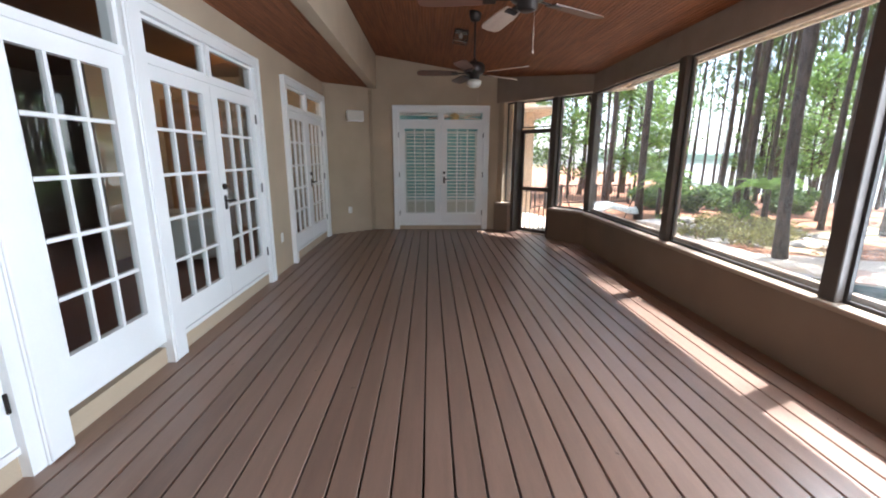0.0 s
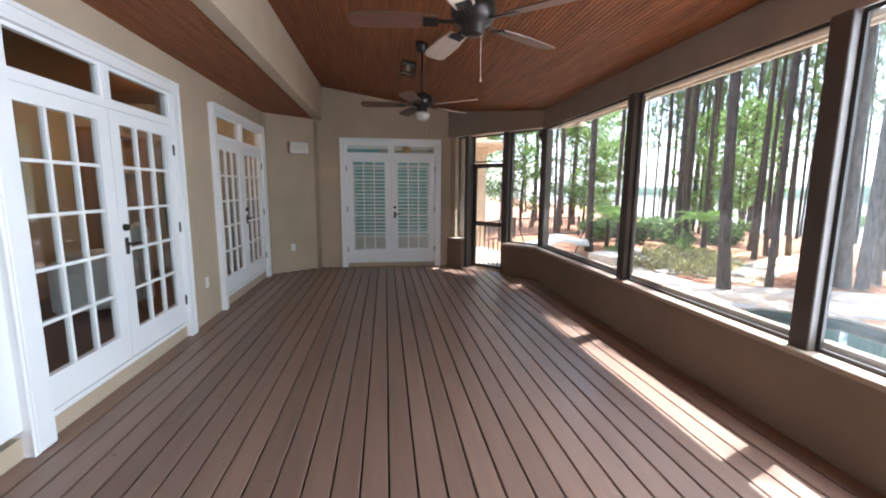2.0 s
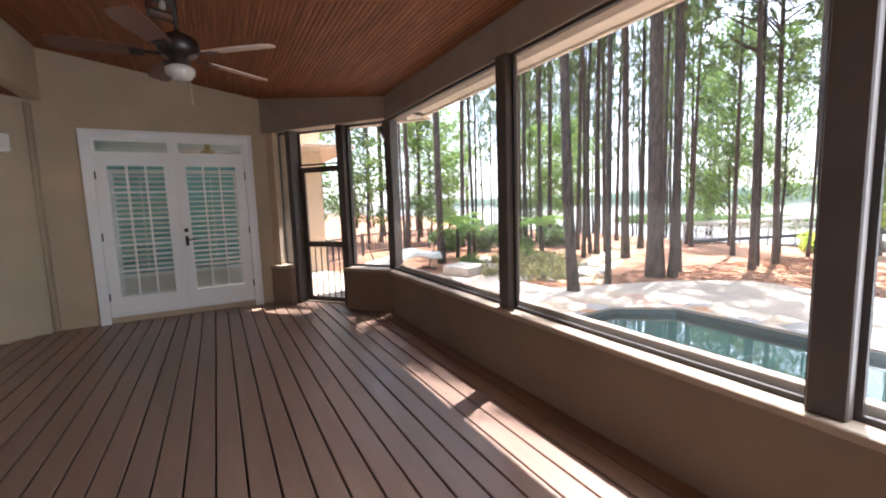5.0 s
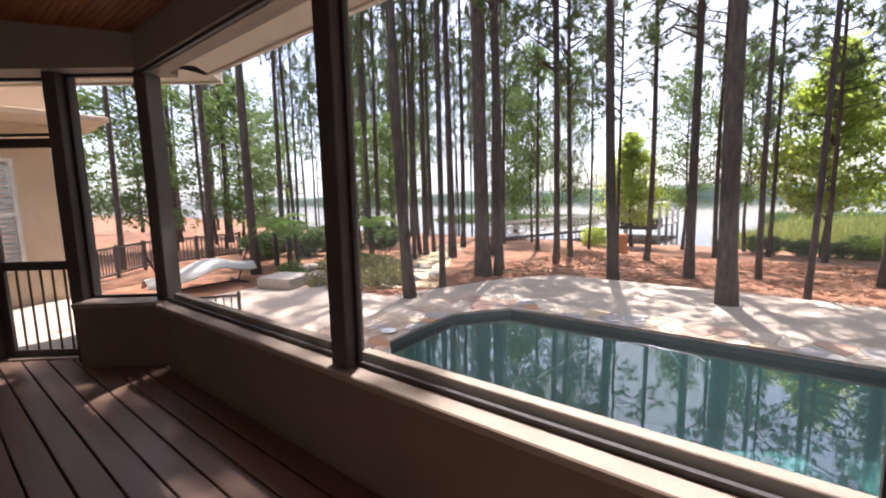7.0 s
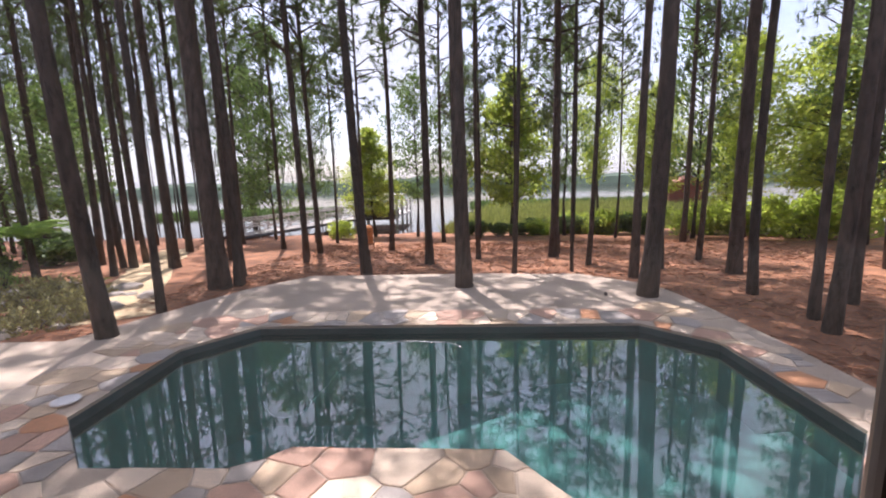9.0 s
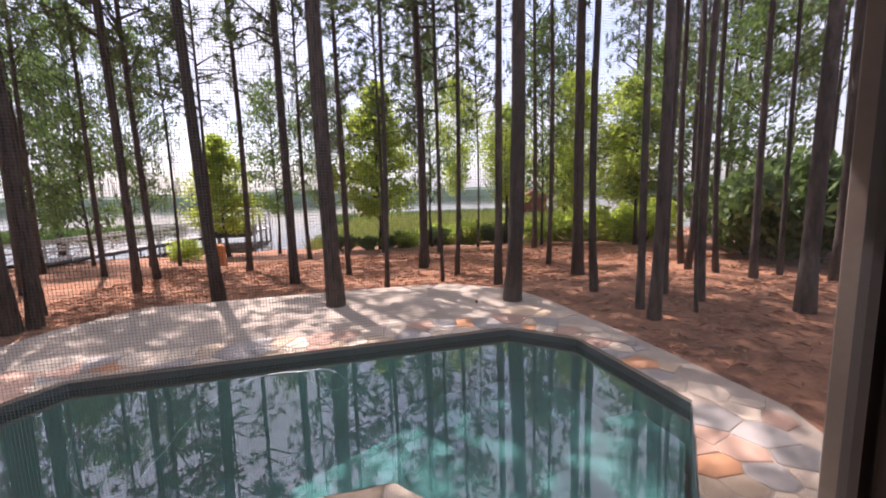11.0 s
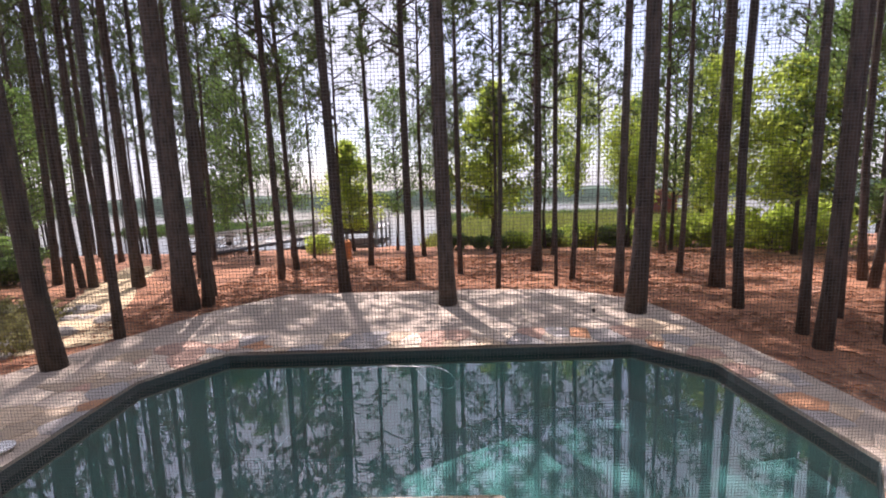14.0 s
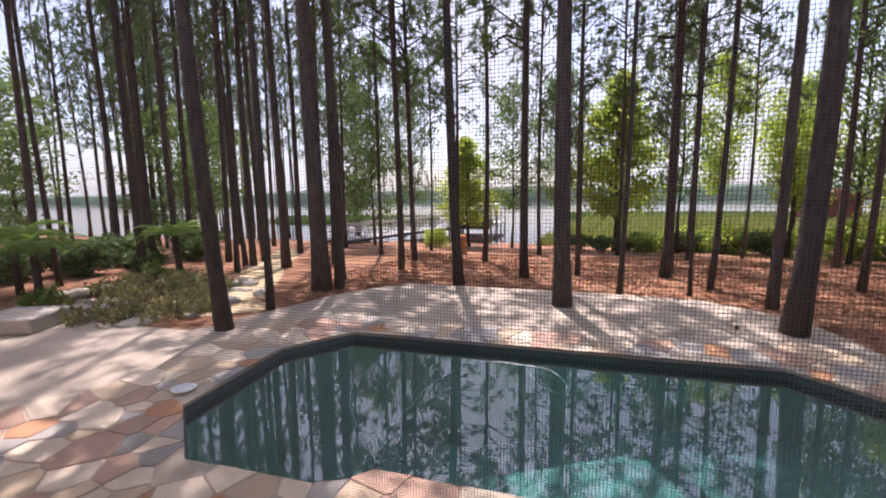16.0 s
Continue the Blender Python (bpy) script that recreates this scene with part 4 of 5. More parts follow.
# ---- pool fittings ----
def band(points, inset, z0, z1):
    """A thin upright strip inside a closed plan."""
    bm = bmesh.new()
    n = len(points)
    inner = []
    for i in range(n):
        p, a, b = Vector(points[i]), Vector(points[i - 1]), Vector(points[(i + 1) % n])
        d1, d2 = (p - a).normalized(), (b - p).normalized()
        nrm = (Vector((-d1.y, d1.x)) + Vector((-d2.y, d2.x))).normalized()
        inner.append(p + nrm * inset * AREA)
    rings = [[bm.verts.new((*p, z)) for p in inner] for z in (z0, z1)] + [[bm.verts.new((*Vector(p), z)) for p in points] for z in (z1, z0)]
    for k in range(4):
        s, t = rings[k], rings[(k + 1) % 4]
        for i in range(n):
            bm.faces.new((s[i], s[(i + 1) % n], t[(i + 1) % n], t[i]))
    return bm


AREA = 1 if sum(POOL[i - 1][0] * POOL[i][1] - POOL[i][0] * POOL[i - 1][1] for i in range(len(POOL))) > 0 else -1
setting("trim_waterline", band(POOL, 0.012, WZ - 0.10, GZ - 0.035), TILE, "dark waterline tile round the pool")
setting("water_pool_step", prism([(4.92, 1.50), (5.99, 0.40), (6.7, 0.40), (6.6, 1.3), (5.7, 2.3), (4.92, 2.7)], -2.5, WZ - 0.34), PLASTER, "plastered underwater step in the pool corner")
setting("water_pool_bench", prism([(5.45, 6.9), (5.46, 5.57), (5.73, 5.29), (5.72, 3.46), (5.19, 3.02), (5.66, 2.8), (6.1, 3.5), (6.1, 5.4), (5.85, 6.75)], -2.5, WZ - 0.45), PLASTER, "underwater bench along the pool wall")
hose = bpy.data.curves.new("pool_hose", "CURVE")
hose.dimensions, hose.bevel_depth, hose.bevel_resolution = "3D", 0.006, 3
spl = hose.splines.new("BEZIER")
pts = ((8.05, 6.7), (7.54, 6.47), (6.85, 6.12), (6.55, 5.68), (6.95, 5.54), (7.85, 5.41), (8.36, 4.92), (8.41, 4.35), (8.2, 3.85), (7.96, 3.78), (8.0, 4.02), (8.3, 4.28))
spl.bezier_points.add(len(pts) - 1)
for b, (x, y) in zip(spl.bezier_points, pts):
    b.co, b.handle_left_type, b.handle_right_type = (x, y, WZ - (0.003 if x > 8.1 else 0.10)), "AUTO", "AUTO"
hose.materials.append(WHITE)
tagged(new("pool_hose", hose), "white pool cleaner hose floating on the water", "hose")
bm = bmesh.new()
lathe(bm, [(0.13, 0.0), (0.13, 0.012), (0.11, 0.018), (0.04, 0.019)], 24)
tagged(part("skimmer_lid", bm, WHITE, m=pose(6.42, 8.03, GZ + 0.028), smooth=False), "round white plastic skimmer lid set in the paving", "lid")

# ---- shore trees and far side ----
def cone(k):
    return max(0.12, (1 - k) ** 0.7) * min(1, 0.5 + 3 * k)


def round_top(k):
    return math.sin(math.pi * (0.12 + 0.82 * k)) ** 0.7


def broad_tree(name, label, crown, x, y, height, r, z=None, scale=1.0, moss=None):
    z = max(ground_z(x, y), LZ - 0.3) - 0.08 if z is None else z
    t = thing(name, pose(x, y, z), label, "tree")
    bm = bmesh.new()
    path = [(0.06 * math.sin(k * 2.1 + x), 0.06 * math.cos(k * 1.7 + y), height * k / 6) for k in range(7)]
    tube(bm, path, [r * (1.5 if k == 0 else 1.05 - 0.15 * k) for k in range(7)], 8)
    part("trunk", bm, BARK, t, smooth=True)
    m = Matrix.Diagonal((scale, scale, height / 8.0, 1)) @ Matrix.Rotation(x * 2.3 + y, 4, "Z")
    part("limbs", crown[0], None, t, m=m)
    part("crown", crown[1], None, t, m=m)
    if moss:
        part("moss", moss, None, t, "grey hanging Spanish moss", m=m)
    return t


def hanging_moss(seed, n, tall, wide):
    r = random.Random(seed)
    bm = bmesh.new()
    for _ in range(n):
        a, q, h = r.random() * math.tau, wide * math.sqrt(r.random()), r.uniform(0.35, 0.95) * tall
        p = Vector((q * math.cos(a), q * math.sin(a), h))
        for _ in range(5):
            o = p + Vector((r.gauss(0, 0.10), r.gauss(0, 0.10), 0))
            w, ln = r.uniform(0.015, 0.035), r.uniform(0.3, 1.1)
            bm.faces.new([bm.verts.new(v) for v in (o + Vector((w, 0, 0)), o + Vector((-w, 0, 0)), o + Vector((0, r.gauss(0, 0.05), -ln)))])
    return mesh_of("moss", bm, MOSS)


CYP = leaf_crown("cypress", 11, CYPRESS, 11500, 0.12, cone, 8.0, 3.1, 1.7, 110)
CYP2 = leaf_crown("cypress", 12, CYPRESS, 7000, 0.10, round_top, 8.0, 2.0, 2.6, 40)
THIN = leaf_crown("thin", 13, BROAD, 4800, 0.095, round_top, 8.0, 2.2, 2.0, 40)
THIN2 = leaf_crown("thin", 14, BROAD, 6500, 0.095, round_top, 8.0, 2.4, 1.2, 46)
HANG = hanging_moss(15, 110, 8.0, 2.3)
for x, y, h, s, c in ((26.5, 1.09, 9.0, 1.05, CYP), (27, 9.21, 6.3, 0.75, CYP), (27.5, -4.03, 9.8, 0.8, CYP2), (24.5, -5.84, 7.5, 0.8, CYP2), (21.8, -8.75, 8.5, 0.9, CYP2), (19.2, -10.09, 7.5, 1.0, CYP2), (26, -10.49, 5.5, 1.1, CYP2), (24, -13.33, 6.5, 1.2, CYP2), (27.5, -7.31, 6.8, 0.9, CYP2)):
    broad_tree("cypress_tree", "bright green cypress at the edge of the lake", c, x, y, h, 0.09, scale=s)
for x, y, h, s, c, mo in ((26.5, 15.13, 12.0, 1.05, THIN2, HANG), (26.8, 6.52, 9.0, 0.85, THIN, None), (27.8, 3.98, 10.0, 0.8, THIN, HANG), (25, -1.58, 11.0, 0.7, THIN, None), (24, 11.63, 10.0, 0.7, THIN, HANG), (22, -6.75, 11.0, 0.9, THIN, None), (30, 18.15, 11.0, 1.0, THIN2, HANG), (18.24, -10.77, 9.0, 1.1, THIN, None), (15.05, -12.18, 9.0, 1.1, THIN2, None),
                          (18.52, 19.83, 7.0, 0.9, THIN, None), (12.25, 24.1, 8.0, 1.2, THIN2, None), (8.75, 25.1, 8.0, 1.2, THIN2, None), (22, 26.59, 8.0, 1.2, THIN2, None), (18.46, 32.94, 9.0, 1.4, THIN2, None), (28, 28.67, 9.0, 1.3, THIN, None), (5.75, 28.1, 8.0, 1.4, THIN2, None)):
    broad_tree("shade_tree", "thin leafy tree among the pines near the lake", c, x, y, h, 0.07, scale=s, moss=mo)


def shrub_mesh(seed, mat, n, size, wide, tall, clumps=16):
    r = random.Random(seed)
    bm = bmesh.new()
    lumps = [Vector((r.uniform(-0.7, 0.7) * wide, r.uniform(-0.7, 0.7) * wide, r.uniform(0.15, 0.8) * tall)) for _ in range(clumps)]
    for _ in range(n):
        c = r.choice(lumps)
        d = Vector([r.gauss(0, 1) for _ in range(3)]).normalized()
        p = c + d * wide * 0.36 * r.uniform(0.3, 1.25)
        p.z = max(0.03, p.z)
        e = (d + Vector([r.gauss(0, 1.2) for _ in range(3)])).normalized()
        u = e.orthogonal().normalized()
        v = e.cross(u)
        q = size * r.uniform(0.6, 1.4)
        bm.faces.new([bm.verts.new(w) for w in (p - u * q, p + v * q * 0.5, p + u * q, p - v * q * 0.5)])
    return mesh_of("leaves", bm, mat)


DARKBUSH = shrub_mesh(21, SHRUB, 4600, 0.15, 1.6, 3.0, 26)
LOWBUSH = shrub_mesh(22, FERN, 900, 0.06, 0.7, 0.6)
BRIGHTBUSH = shrub_mesh(23, CYPRESS, 2600, 0.10, 1.3, 1.7)


def shrub(me, x, y, s, h, label, turn, stem=1.0):
    t = thing("shrub", Matrix.Translation((x, y, ground_z(x, y) - 0.05)) @ Matrix.Rotation(turn, 4, "Z") @ Matrix.Diagonal((s, s, h, 1)), label, "shrub")
    bm = bmesh.new()
    for a in range(4):
        tube(bm, [(0, 0, 0), (0.12 * math.cos(a * 1.6), 0.12 * math.sin(a * 1.6), 0.25 * stem), (0.35 * math.cos(a * 1.6), 0.35 * math.sin(a * 1.6), 0.6 * stem)], [0.03, 0.02, 0.01], 5)
    part("stems", bm, BARK, t)
    part("foliage", me, None, t)
    return t


for i, (x, y, s, h) in enumerate(((13.45, -9.64, 1.0, 1.0), (11.86, -8.79, 1.0, 1.05), (10.65, -9.5, 0.9, 1.1), (9.25, -10.1, 1.0, 1.15), (7.85, -10.1, 1.0, 1.15), (15.58, -11.61, 1.0, 1.0), (12.55, -10.88, 1.1, 1.2), (6.25, -10.7, 1.0, 1.1))):
    shrub(DARKBUSH, x, y, s, h, "large dark green glossy shrub under the pines", i * 1.3)
for i, (x, y, s, h) in enumerate(((24.5, -7.75, 1.0, 0.9), (23, -10.24, 1.1, 1.2), (25.5, -5.82, 0.8, 0.8), (20.5, -11.94, 1.2, 1.3), (26.5, -2.32, 0.8, 0.8), (26.2, -0.57, 0.7, 0.6), (25.8, -3.88, 0.8, 0.9), (24, -8.9, 0.9, 1.1), (21, -10.63, 1.0, 1.2), (22, -13.8, 1.2, 1.5), (26, 10.88, 0.7, 0.7))):
    shrub(BRIGHTBUSH, x, y, s, h, "bright green waterside shrub", i * 0.9)
for i, (x, y, s, h) in enumerate(((26.4, 3.2, 0.42, 0.34), (26.2, 1.9, 0.36, 0.30), (26.6, -0.2, 0.40, 0.36), (26.0, -2.1, 0.45, 0.40), (25.6, -3.8, 0.42, 0.38), (25.2, -5.4, 0.5, 0.44), (26.3, 0.8, 0.34, 0.28))):
    shrub(DARKBUSH, x, y, s, h, "dark green waterside shrub before the marsh grass", i * 1.1)
for i, (x, y, s) in enumerate(((12.0, 18.2, 0.55), (14.2, 19.4, 0.6), (10.4, 18.8, 0.5), (16.2, 18.2, 0.5), (18.4, 20.4, 0.6), (13.0, 16.9, 0.4))):
    shrub(DARKBUSH, x, y, s, s * 0.75, "dark green shrub in the shade of the pines", i * 1.2)
for i, (x, y, s) in enumerate(((8.65, 14.15, 0.55), (11.91, 15.17, 0.5))):
    shrub(LOWBUSH, x, y, s, 0.8 + 0.1 * (i % 3), "low green garden plant in a rock-edged bed", i * 1.1)


def blades(name, n, region, tall, wide, mat, label, z):
    r = random.Random(n)
    verts, faces = [], []
    while len(faces) < n:
        p = region(r)
        if p is None:
            continue
        h, w, a = tall * r.uniform(0.5, 1.15), wide * r.uniform(0.6, 1.2), r.random() * math.pi
        dx, dy = math.cos(a) * w, math.sin(a) * w
        lx, ly = r.gauss(0, 0.18) * h, r.gauss(0, 0.18) * h
        k = len(verts)
        verts += [(p[0] - dx, p[1] - dy, z), (p[0] + dx, p[1] + dy, z), (p[0] + lx, p[1] + ly, z + h)]
        faces.append((k, k + 1, k + 2))
    me = bpy.data.meshes.new(name)
    me.from_pydata(verts, [], faces)
    me.materials.append(mat)
    return tagged(new(name, me), label, "grass", kind="stuff")


def marsh_region(r):
    x = 26.0 + 36 * r.random() ** 1.6
    lo, hi = -6 - (x - 26) * 0.62, 5.2 - (x - 29) * 0.16
    y = r.uniform(lo - 6, hi)
    return (x, y) if x > 27.5 + 1.6 * math.sin(y * 0.5) else None


blades("marsh_grass", 26000, marsh_region, 0.85, 0.06, REED, "bright green marsh grass along the shore", LZ - 0.05)
blades("reed_bank", 5000, lambda r: (r.uniform(50, 58), r.uniform(20, 42)), 0.8, 0.10, SHRUB, "dark reeds out in the lake", LZ - 0.05)
blades("reed_bank", 6000, lambda r: (r.uniform(58, 66), r.uniform(-30, 3)), 0.9, 0.10, SHRUB, "dark reeds out in the lake", LZ - 0.05)
FARGREEN = material("far_wood", (0.085, 0.125, 0.085), 0.95, vary=0.25, scale=0.05, fine=0.6, bump=0)
r = random.Random(31)
bm = bmesh.new()
prev = None
for i in range(240):
    y = -900 + i * 8.0
    h = 9 + 5 * noise.noise((y * 0.012, 0, 3)) + 2.2 * noise.noise((y * 0.09, 2, 0)) + r.uniform(-0.7, 0.7)
    x = 400 + 40 * noise.noise((y * 0.004, 9, 0))
    row = [bm.verts.new(p) for p in ((x, y, LZ - 1), (x + 6, y, LZ + h * 0.7), (x + 14, y, LZ + h), (x + 60, y, LZ + h * 0.6))]
    if prev:
        for k in range(3):
            bm.faces.new((prev[k], prev[k + 1], row[k + 1], row[k]))
    prev = row
setting("backdrop", bm, FARGREEN, "wooded far shore of the lake")

LITTER = leafy("fallen_straw", (0.20, 0.08, 0.04), (0.46, 0.25, 0.14), 0.1)


def litter_patch(name, n, x0, x1, y0, y1, label):
    """Needles and dead leaves lying flat on the ground."""
    r = random.Random(n)
    verts, faces = [], []
    while len(faces) < n:
        x, y = r.uniform(x0, x1), r.uniform(y0, y1)
        if inside((x, y), DECK) or noise.noise((x * 0.6, y * 0.6, 5)) < r.uniform(-0.6, 0.3):
            continue
        a, ln, w = r.random() * math.tau, r.uniform(0.05, 0.15), r.uniform(0.006, 0.022)
        dx, dy, z = math.cos(a) * ln, math.sin(a) * ln, ground_z(x, y) + 0.02
        k = len(verts)
        verts += [(x - dx, y - dy, z - 0.01), (x - dy * w / ln, y + dx * w / ln, z + r.uniform(0, 0.03)), (x + dx, y + dy, z), (x + dy * w / ln, y - dx * w / ln, z + r.uniform(-0.01, 0.01))]
        faces.append((k, k + 1, k + 2, k + 3))
    me = bpy.data.meshes.new(name)
    me.from_pydata(verts, [], faces)
    me.materials.append(LITTER)
    return tagged(new(name, me), label, "litter", kind="stuff")


litter_patch("fallen_straw", 18000, 5.5, 22.0, -9.0, 10.5, "loose reddish pine needles and dead leaves on the ground")

# ---- dock and boathouses ----
GREYWOOD = material("weathered_wood", (0.50, 0.47, 0.43), 0.85, vary=0.3, scale=3, fine=30, bump=0.3)
REDROOF = material("rusty_roof", (0.28, 0.10, 0.06), 0.7, vary=0.25, scale=2, fine=20)
dock = thing("dock", pose(0, 0, 0), "weathered grey wooden dock with handrails over the lake", "dock")
DA, DB = Vector((26.8, 18.3, -1.36)), Vector((38.0, 12.7, -1.12))
ax = (DB - DA).normalized()
sd2 = Vector((-ax.y, ax.x, 0)) * 0.75


def bar(bm, p, q, r):
    return tube(bm, [p, q], [r, r], 5)


n = 34
board = mesh_of("deck_board", boxes((-0.14, -0.8, -0.03, 0.14, 0.8, 0.0)), GREYWOOD)
for i in range(n):
    p = DA.lerp(DB, (i + 0.5) / n)
    part("deck_board", board, None, dock, m=pose(p.x, p.y, p.z, 0, 0, math.degrees(math.atan2(ax.y, ax.x))))
for i in range(8):
    p = DA.lerp(DB, i / 7)
    for s in (-1, 1):
        bm = bmesh.new()
        bar(bm, p + sd2 * s - Vector((0, 0, 1.0)), p + sd2 * s + Vector((0, 0, 0.95)), 0.055)
        part("post", bm, GREYWOOD, dock)
for s in (-1, 1):
    for h in (0.5, 0.93):
        bm = bmesh.new()
        bar(bm, DA + sd2 * s + Vector((0, 0, h)), DB + sd2 * s + Vector((0, 0, h)), 0.065 if h > 0.7 else 0.04)
        part("rail", bm, GREYWOOD, dock)
    for i in range(7):
        bm = bmesh.new()
        p, q = DA.lerp(DB, i / 7) + sd2 * s, DA.lerp(DB, (i + 1) / 7) + sd2 * s
        bar(bm, p + Vector((0, 0, 0.05)), q + Vector((0, 0, 0.9)), 0.03)
        bar(bm, p + Vector((0, 0, 0.9)), q + Vector((0, 0, 0.05)), 0.03)
        part("brace", bm, GREYWOOD, dock)
    bm = bmesh.new()
    bar(bm, DA + sd2 * s - Vector((0, 0, 0.13)), DB + sd2 * s - Vector((0, 0, 0.13)), 0.10)
    part("stringer", bm, DARK, dock)
part("platform", boxes((38.0, 9.05, -1.12, 43.5, 13.45, -1.0)), GREYWOOD, dock)
for x, y in ((38.1, 9.15), (40.7, 9.15), (43.4, 9.15), (38.1, 13.35), (43.4, 13.35), (43.4, 11.25)):
    part("post", boxes((x - 0.08, y - 0.08, -2.4, x + 0.08, y + 0.08, 0.1)), GREYWOOD, dock)
for z in (-0.55, -0.05):
    part("rail", boxes((38.1, 9.11, z, 43.4, 9.19, z + 0.08)), GREYWOOD, dock)
    part("rail", boxes((43.36, 9.19, z, 43.44, 13.35, z + 0.08)), GREYWOOD, dock)
lift = thing("boat_lift", pose(36.2, 10.6, LZ), "dark boat shed with a shallow roof beside the dock", "boathouse")
for x in (-1.4, 1.4):
    for y in (-1.5, 1.5):
        part("post", boxes((x - 0.09, y - 0.09, -0.6, x + 0.09, y + 0.09, 2.35)), GREYWOOD, lift)
part("roof", prism([(-1.8, -1.9), (1.8, -1.9), (1.8, 1.9), (-1.8, 1.9)], 2.35, 2.5), GREYWOOD, lift)
part("cradle", boxes((-1.2, -1.3, 0.5, 1.2, 1.3, 0.75), (-0.9, -1.35, 0.75, 0.9, 1.35, 1.3), bevel=0.08), DARK, lift)
bh = thing("boathouse", pose(54, -21.9, LZ), "far red-roofed wooden boathouse on the lake shore", "boathouse")
part("wall", boxes((-2.0, -2.0, 0.2, 2.0, 2.0, 2.3)), material("red_boards", (0.22, 0.07, 0.045), 0.8, vary=0.2, scale=2, fine=20), bh)
bm = bmesh.new()
ends = [[bm.verts.new((x, y, z)) for y, z in ((-2.6, 2.25), (0, 3.4), (2.6, 2.25))] for x in (-2.5, 2.5)]
bm.faces.new(ends[0])
bm.faces.new(ends[1][::-1])
for a, b in ((0, 1), (1, 2), (2, 0)):
    bm.faces.new((ends[0][a], ends[0][b], ends[1][b], ends[1][a]))
part("roof", bm, REDROOF, bh)

# ---- garden on the far left of the terrace ----
bm = bmesh.new()
prev = None
route = [Vector(p) for p in ((9.2, 10.01), (9.77, 10.38), (10.79, 11.12), (13.42, 12.75), (15.75, 14.37), (18.37, 15.72), (21.5, 17.67))]
for i in range(61):
    k = i / 60 * (len(route) - 1)
    a = min(int(k), len(route) - 2)
    p, d = route[a].lerp(route[a + 1], k - a), (route[a + 1] - route[a]).normalized()
    w = 0.62 + 0.14 * noise.noise((i * 0.3, 0, 0))
    row = []
    for s in (-1, 1):
        q = p + Vector((-d.y, d.x)) * w * s
        row.append(bm.verts.new((q.x, q.y, ground_z(q.x, q.y) + 0.018)))
    if prev:
        bm.faces.new((prev[0], row[0], row[1], prev[1]))
    prev = row
setting("path", bm, SAND, "sandy garden path leading to the lake")

ROCK = material("bed_rock", (0.34, 0.30, 0.25), 0.9, vary=0.3, scale=4, fine=30, bump=0.5, piece=0.25)
r = random.Random(5)


def rock(x, y, s):
    bm = bmesh.new()
    bmesh.ops.create_icosphere(bm, subdivisions=2, radius=s)
    for v in bm.verts:
        v.co *= 1 + 0.28 * noise.noise(v.co * (2.0 / s) + Vector((x, y, 0)))
        v.co.z = v.co.z * 0.45
    tagged(part("rock", bm, ROCK, m=pose(x, y, ground_z(x, y) + s * 0.12, 0, 0, r.random() * 360)), "flat grey-brown garden rock edging the bed", "rock", "rocks round the garden bed")


for i in range(34):
    a = i / 34 * math.tau
    rock(9.86 + 1.9 * math.cos(a) + r.uniform(-0.3, 0.3), 12.72 + 2.1 * math.sin(a) + r.uniform(-0.3, 0.3), r.uniform(0.12, 0.30))
tagged(part("stone_bench", boxes((-0.45, -0.5, 0, 0.45, 0.5, 0.28), bevel=0.03), ROCK, m=pose(7.6, 12.9, GZ + 0.002, 0, 0, 20)), "low flat stone block at the edge of the terrace", "bench")


def tree_fern(x, y, h, s, seed):
    r = random.Random(seed)
    t = thing("tree_fern", pose(x, y, ground_z(x, y) - 0.03), "tree fern with arching bright green fronds on a short trunk", "fern", "ferns in the garden")
    bm = bmesh.new()
    tube(bm, [(0, 0, 0), (0.02, 0.01, h * 0.5), (0, 0, h)], [0.09, 0.075, 0.07], 8)
    part("trunk", bm, BARK, t, smooth=True)
    for i in range(13):
        a, bm = i * 2.4 + r.random() * 0.4, bmesh.new()
        reach, rise = s * r.uniform(0.85, 1.1), s * r.uniform(0.18, 0.42)
        for k in range(26):
            f = (k + 1) / 26
            c = Vector((reach * f, 0, h + rise * math.sin(f * 2.3) - 0.28 * s * f ** 3))
            ln = 0.30 * s * math.sin(math.pi * (0.12 + 0.85 * f)) + 0.02
            for sd in (-1, 1):
                bm.faces.new([bm.verts.new(v) for v in (c + Vector((-0.02, 0, 0)), c + Vector((0.03, 0, 0)), c + Vector((0.06, sd * ln, -0.10 * ln)), c + Vector((0.02, sd * ln * 0.6, 0)))])
        bmesh.ops.rotate(bm, verts=bm.verts[:], cent=(0, 0, 0), matrix=Matrix.Rotation(a, 3, "Z"))
        part("frond", bm, FERN, t)


tree_fern(9.44, 16.38, 1.35, 1.35, 1)
tree_fern(12.98, 15.5, 1.25, 1.3, 2)
tree_fern(8.75, 14.47, 1.2, 1.1, 3)
tree_fern(14.12, 16.78, 1.3, 1.2, 4)

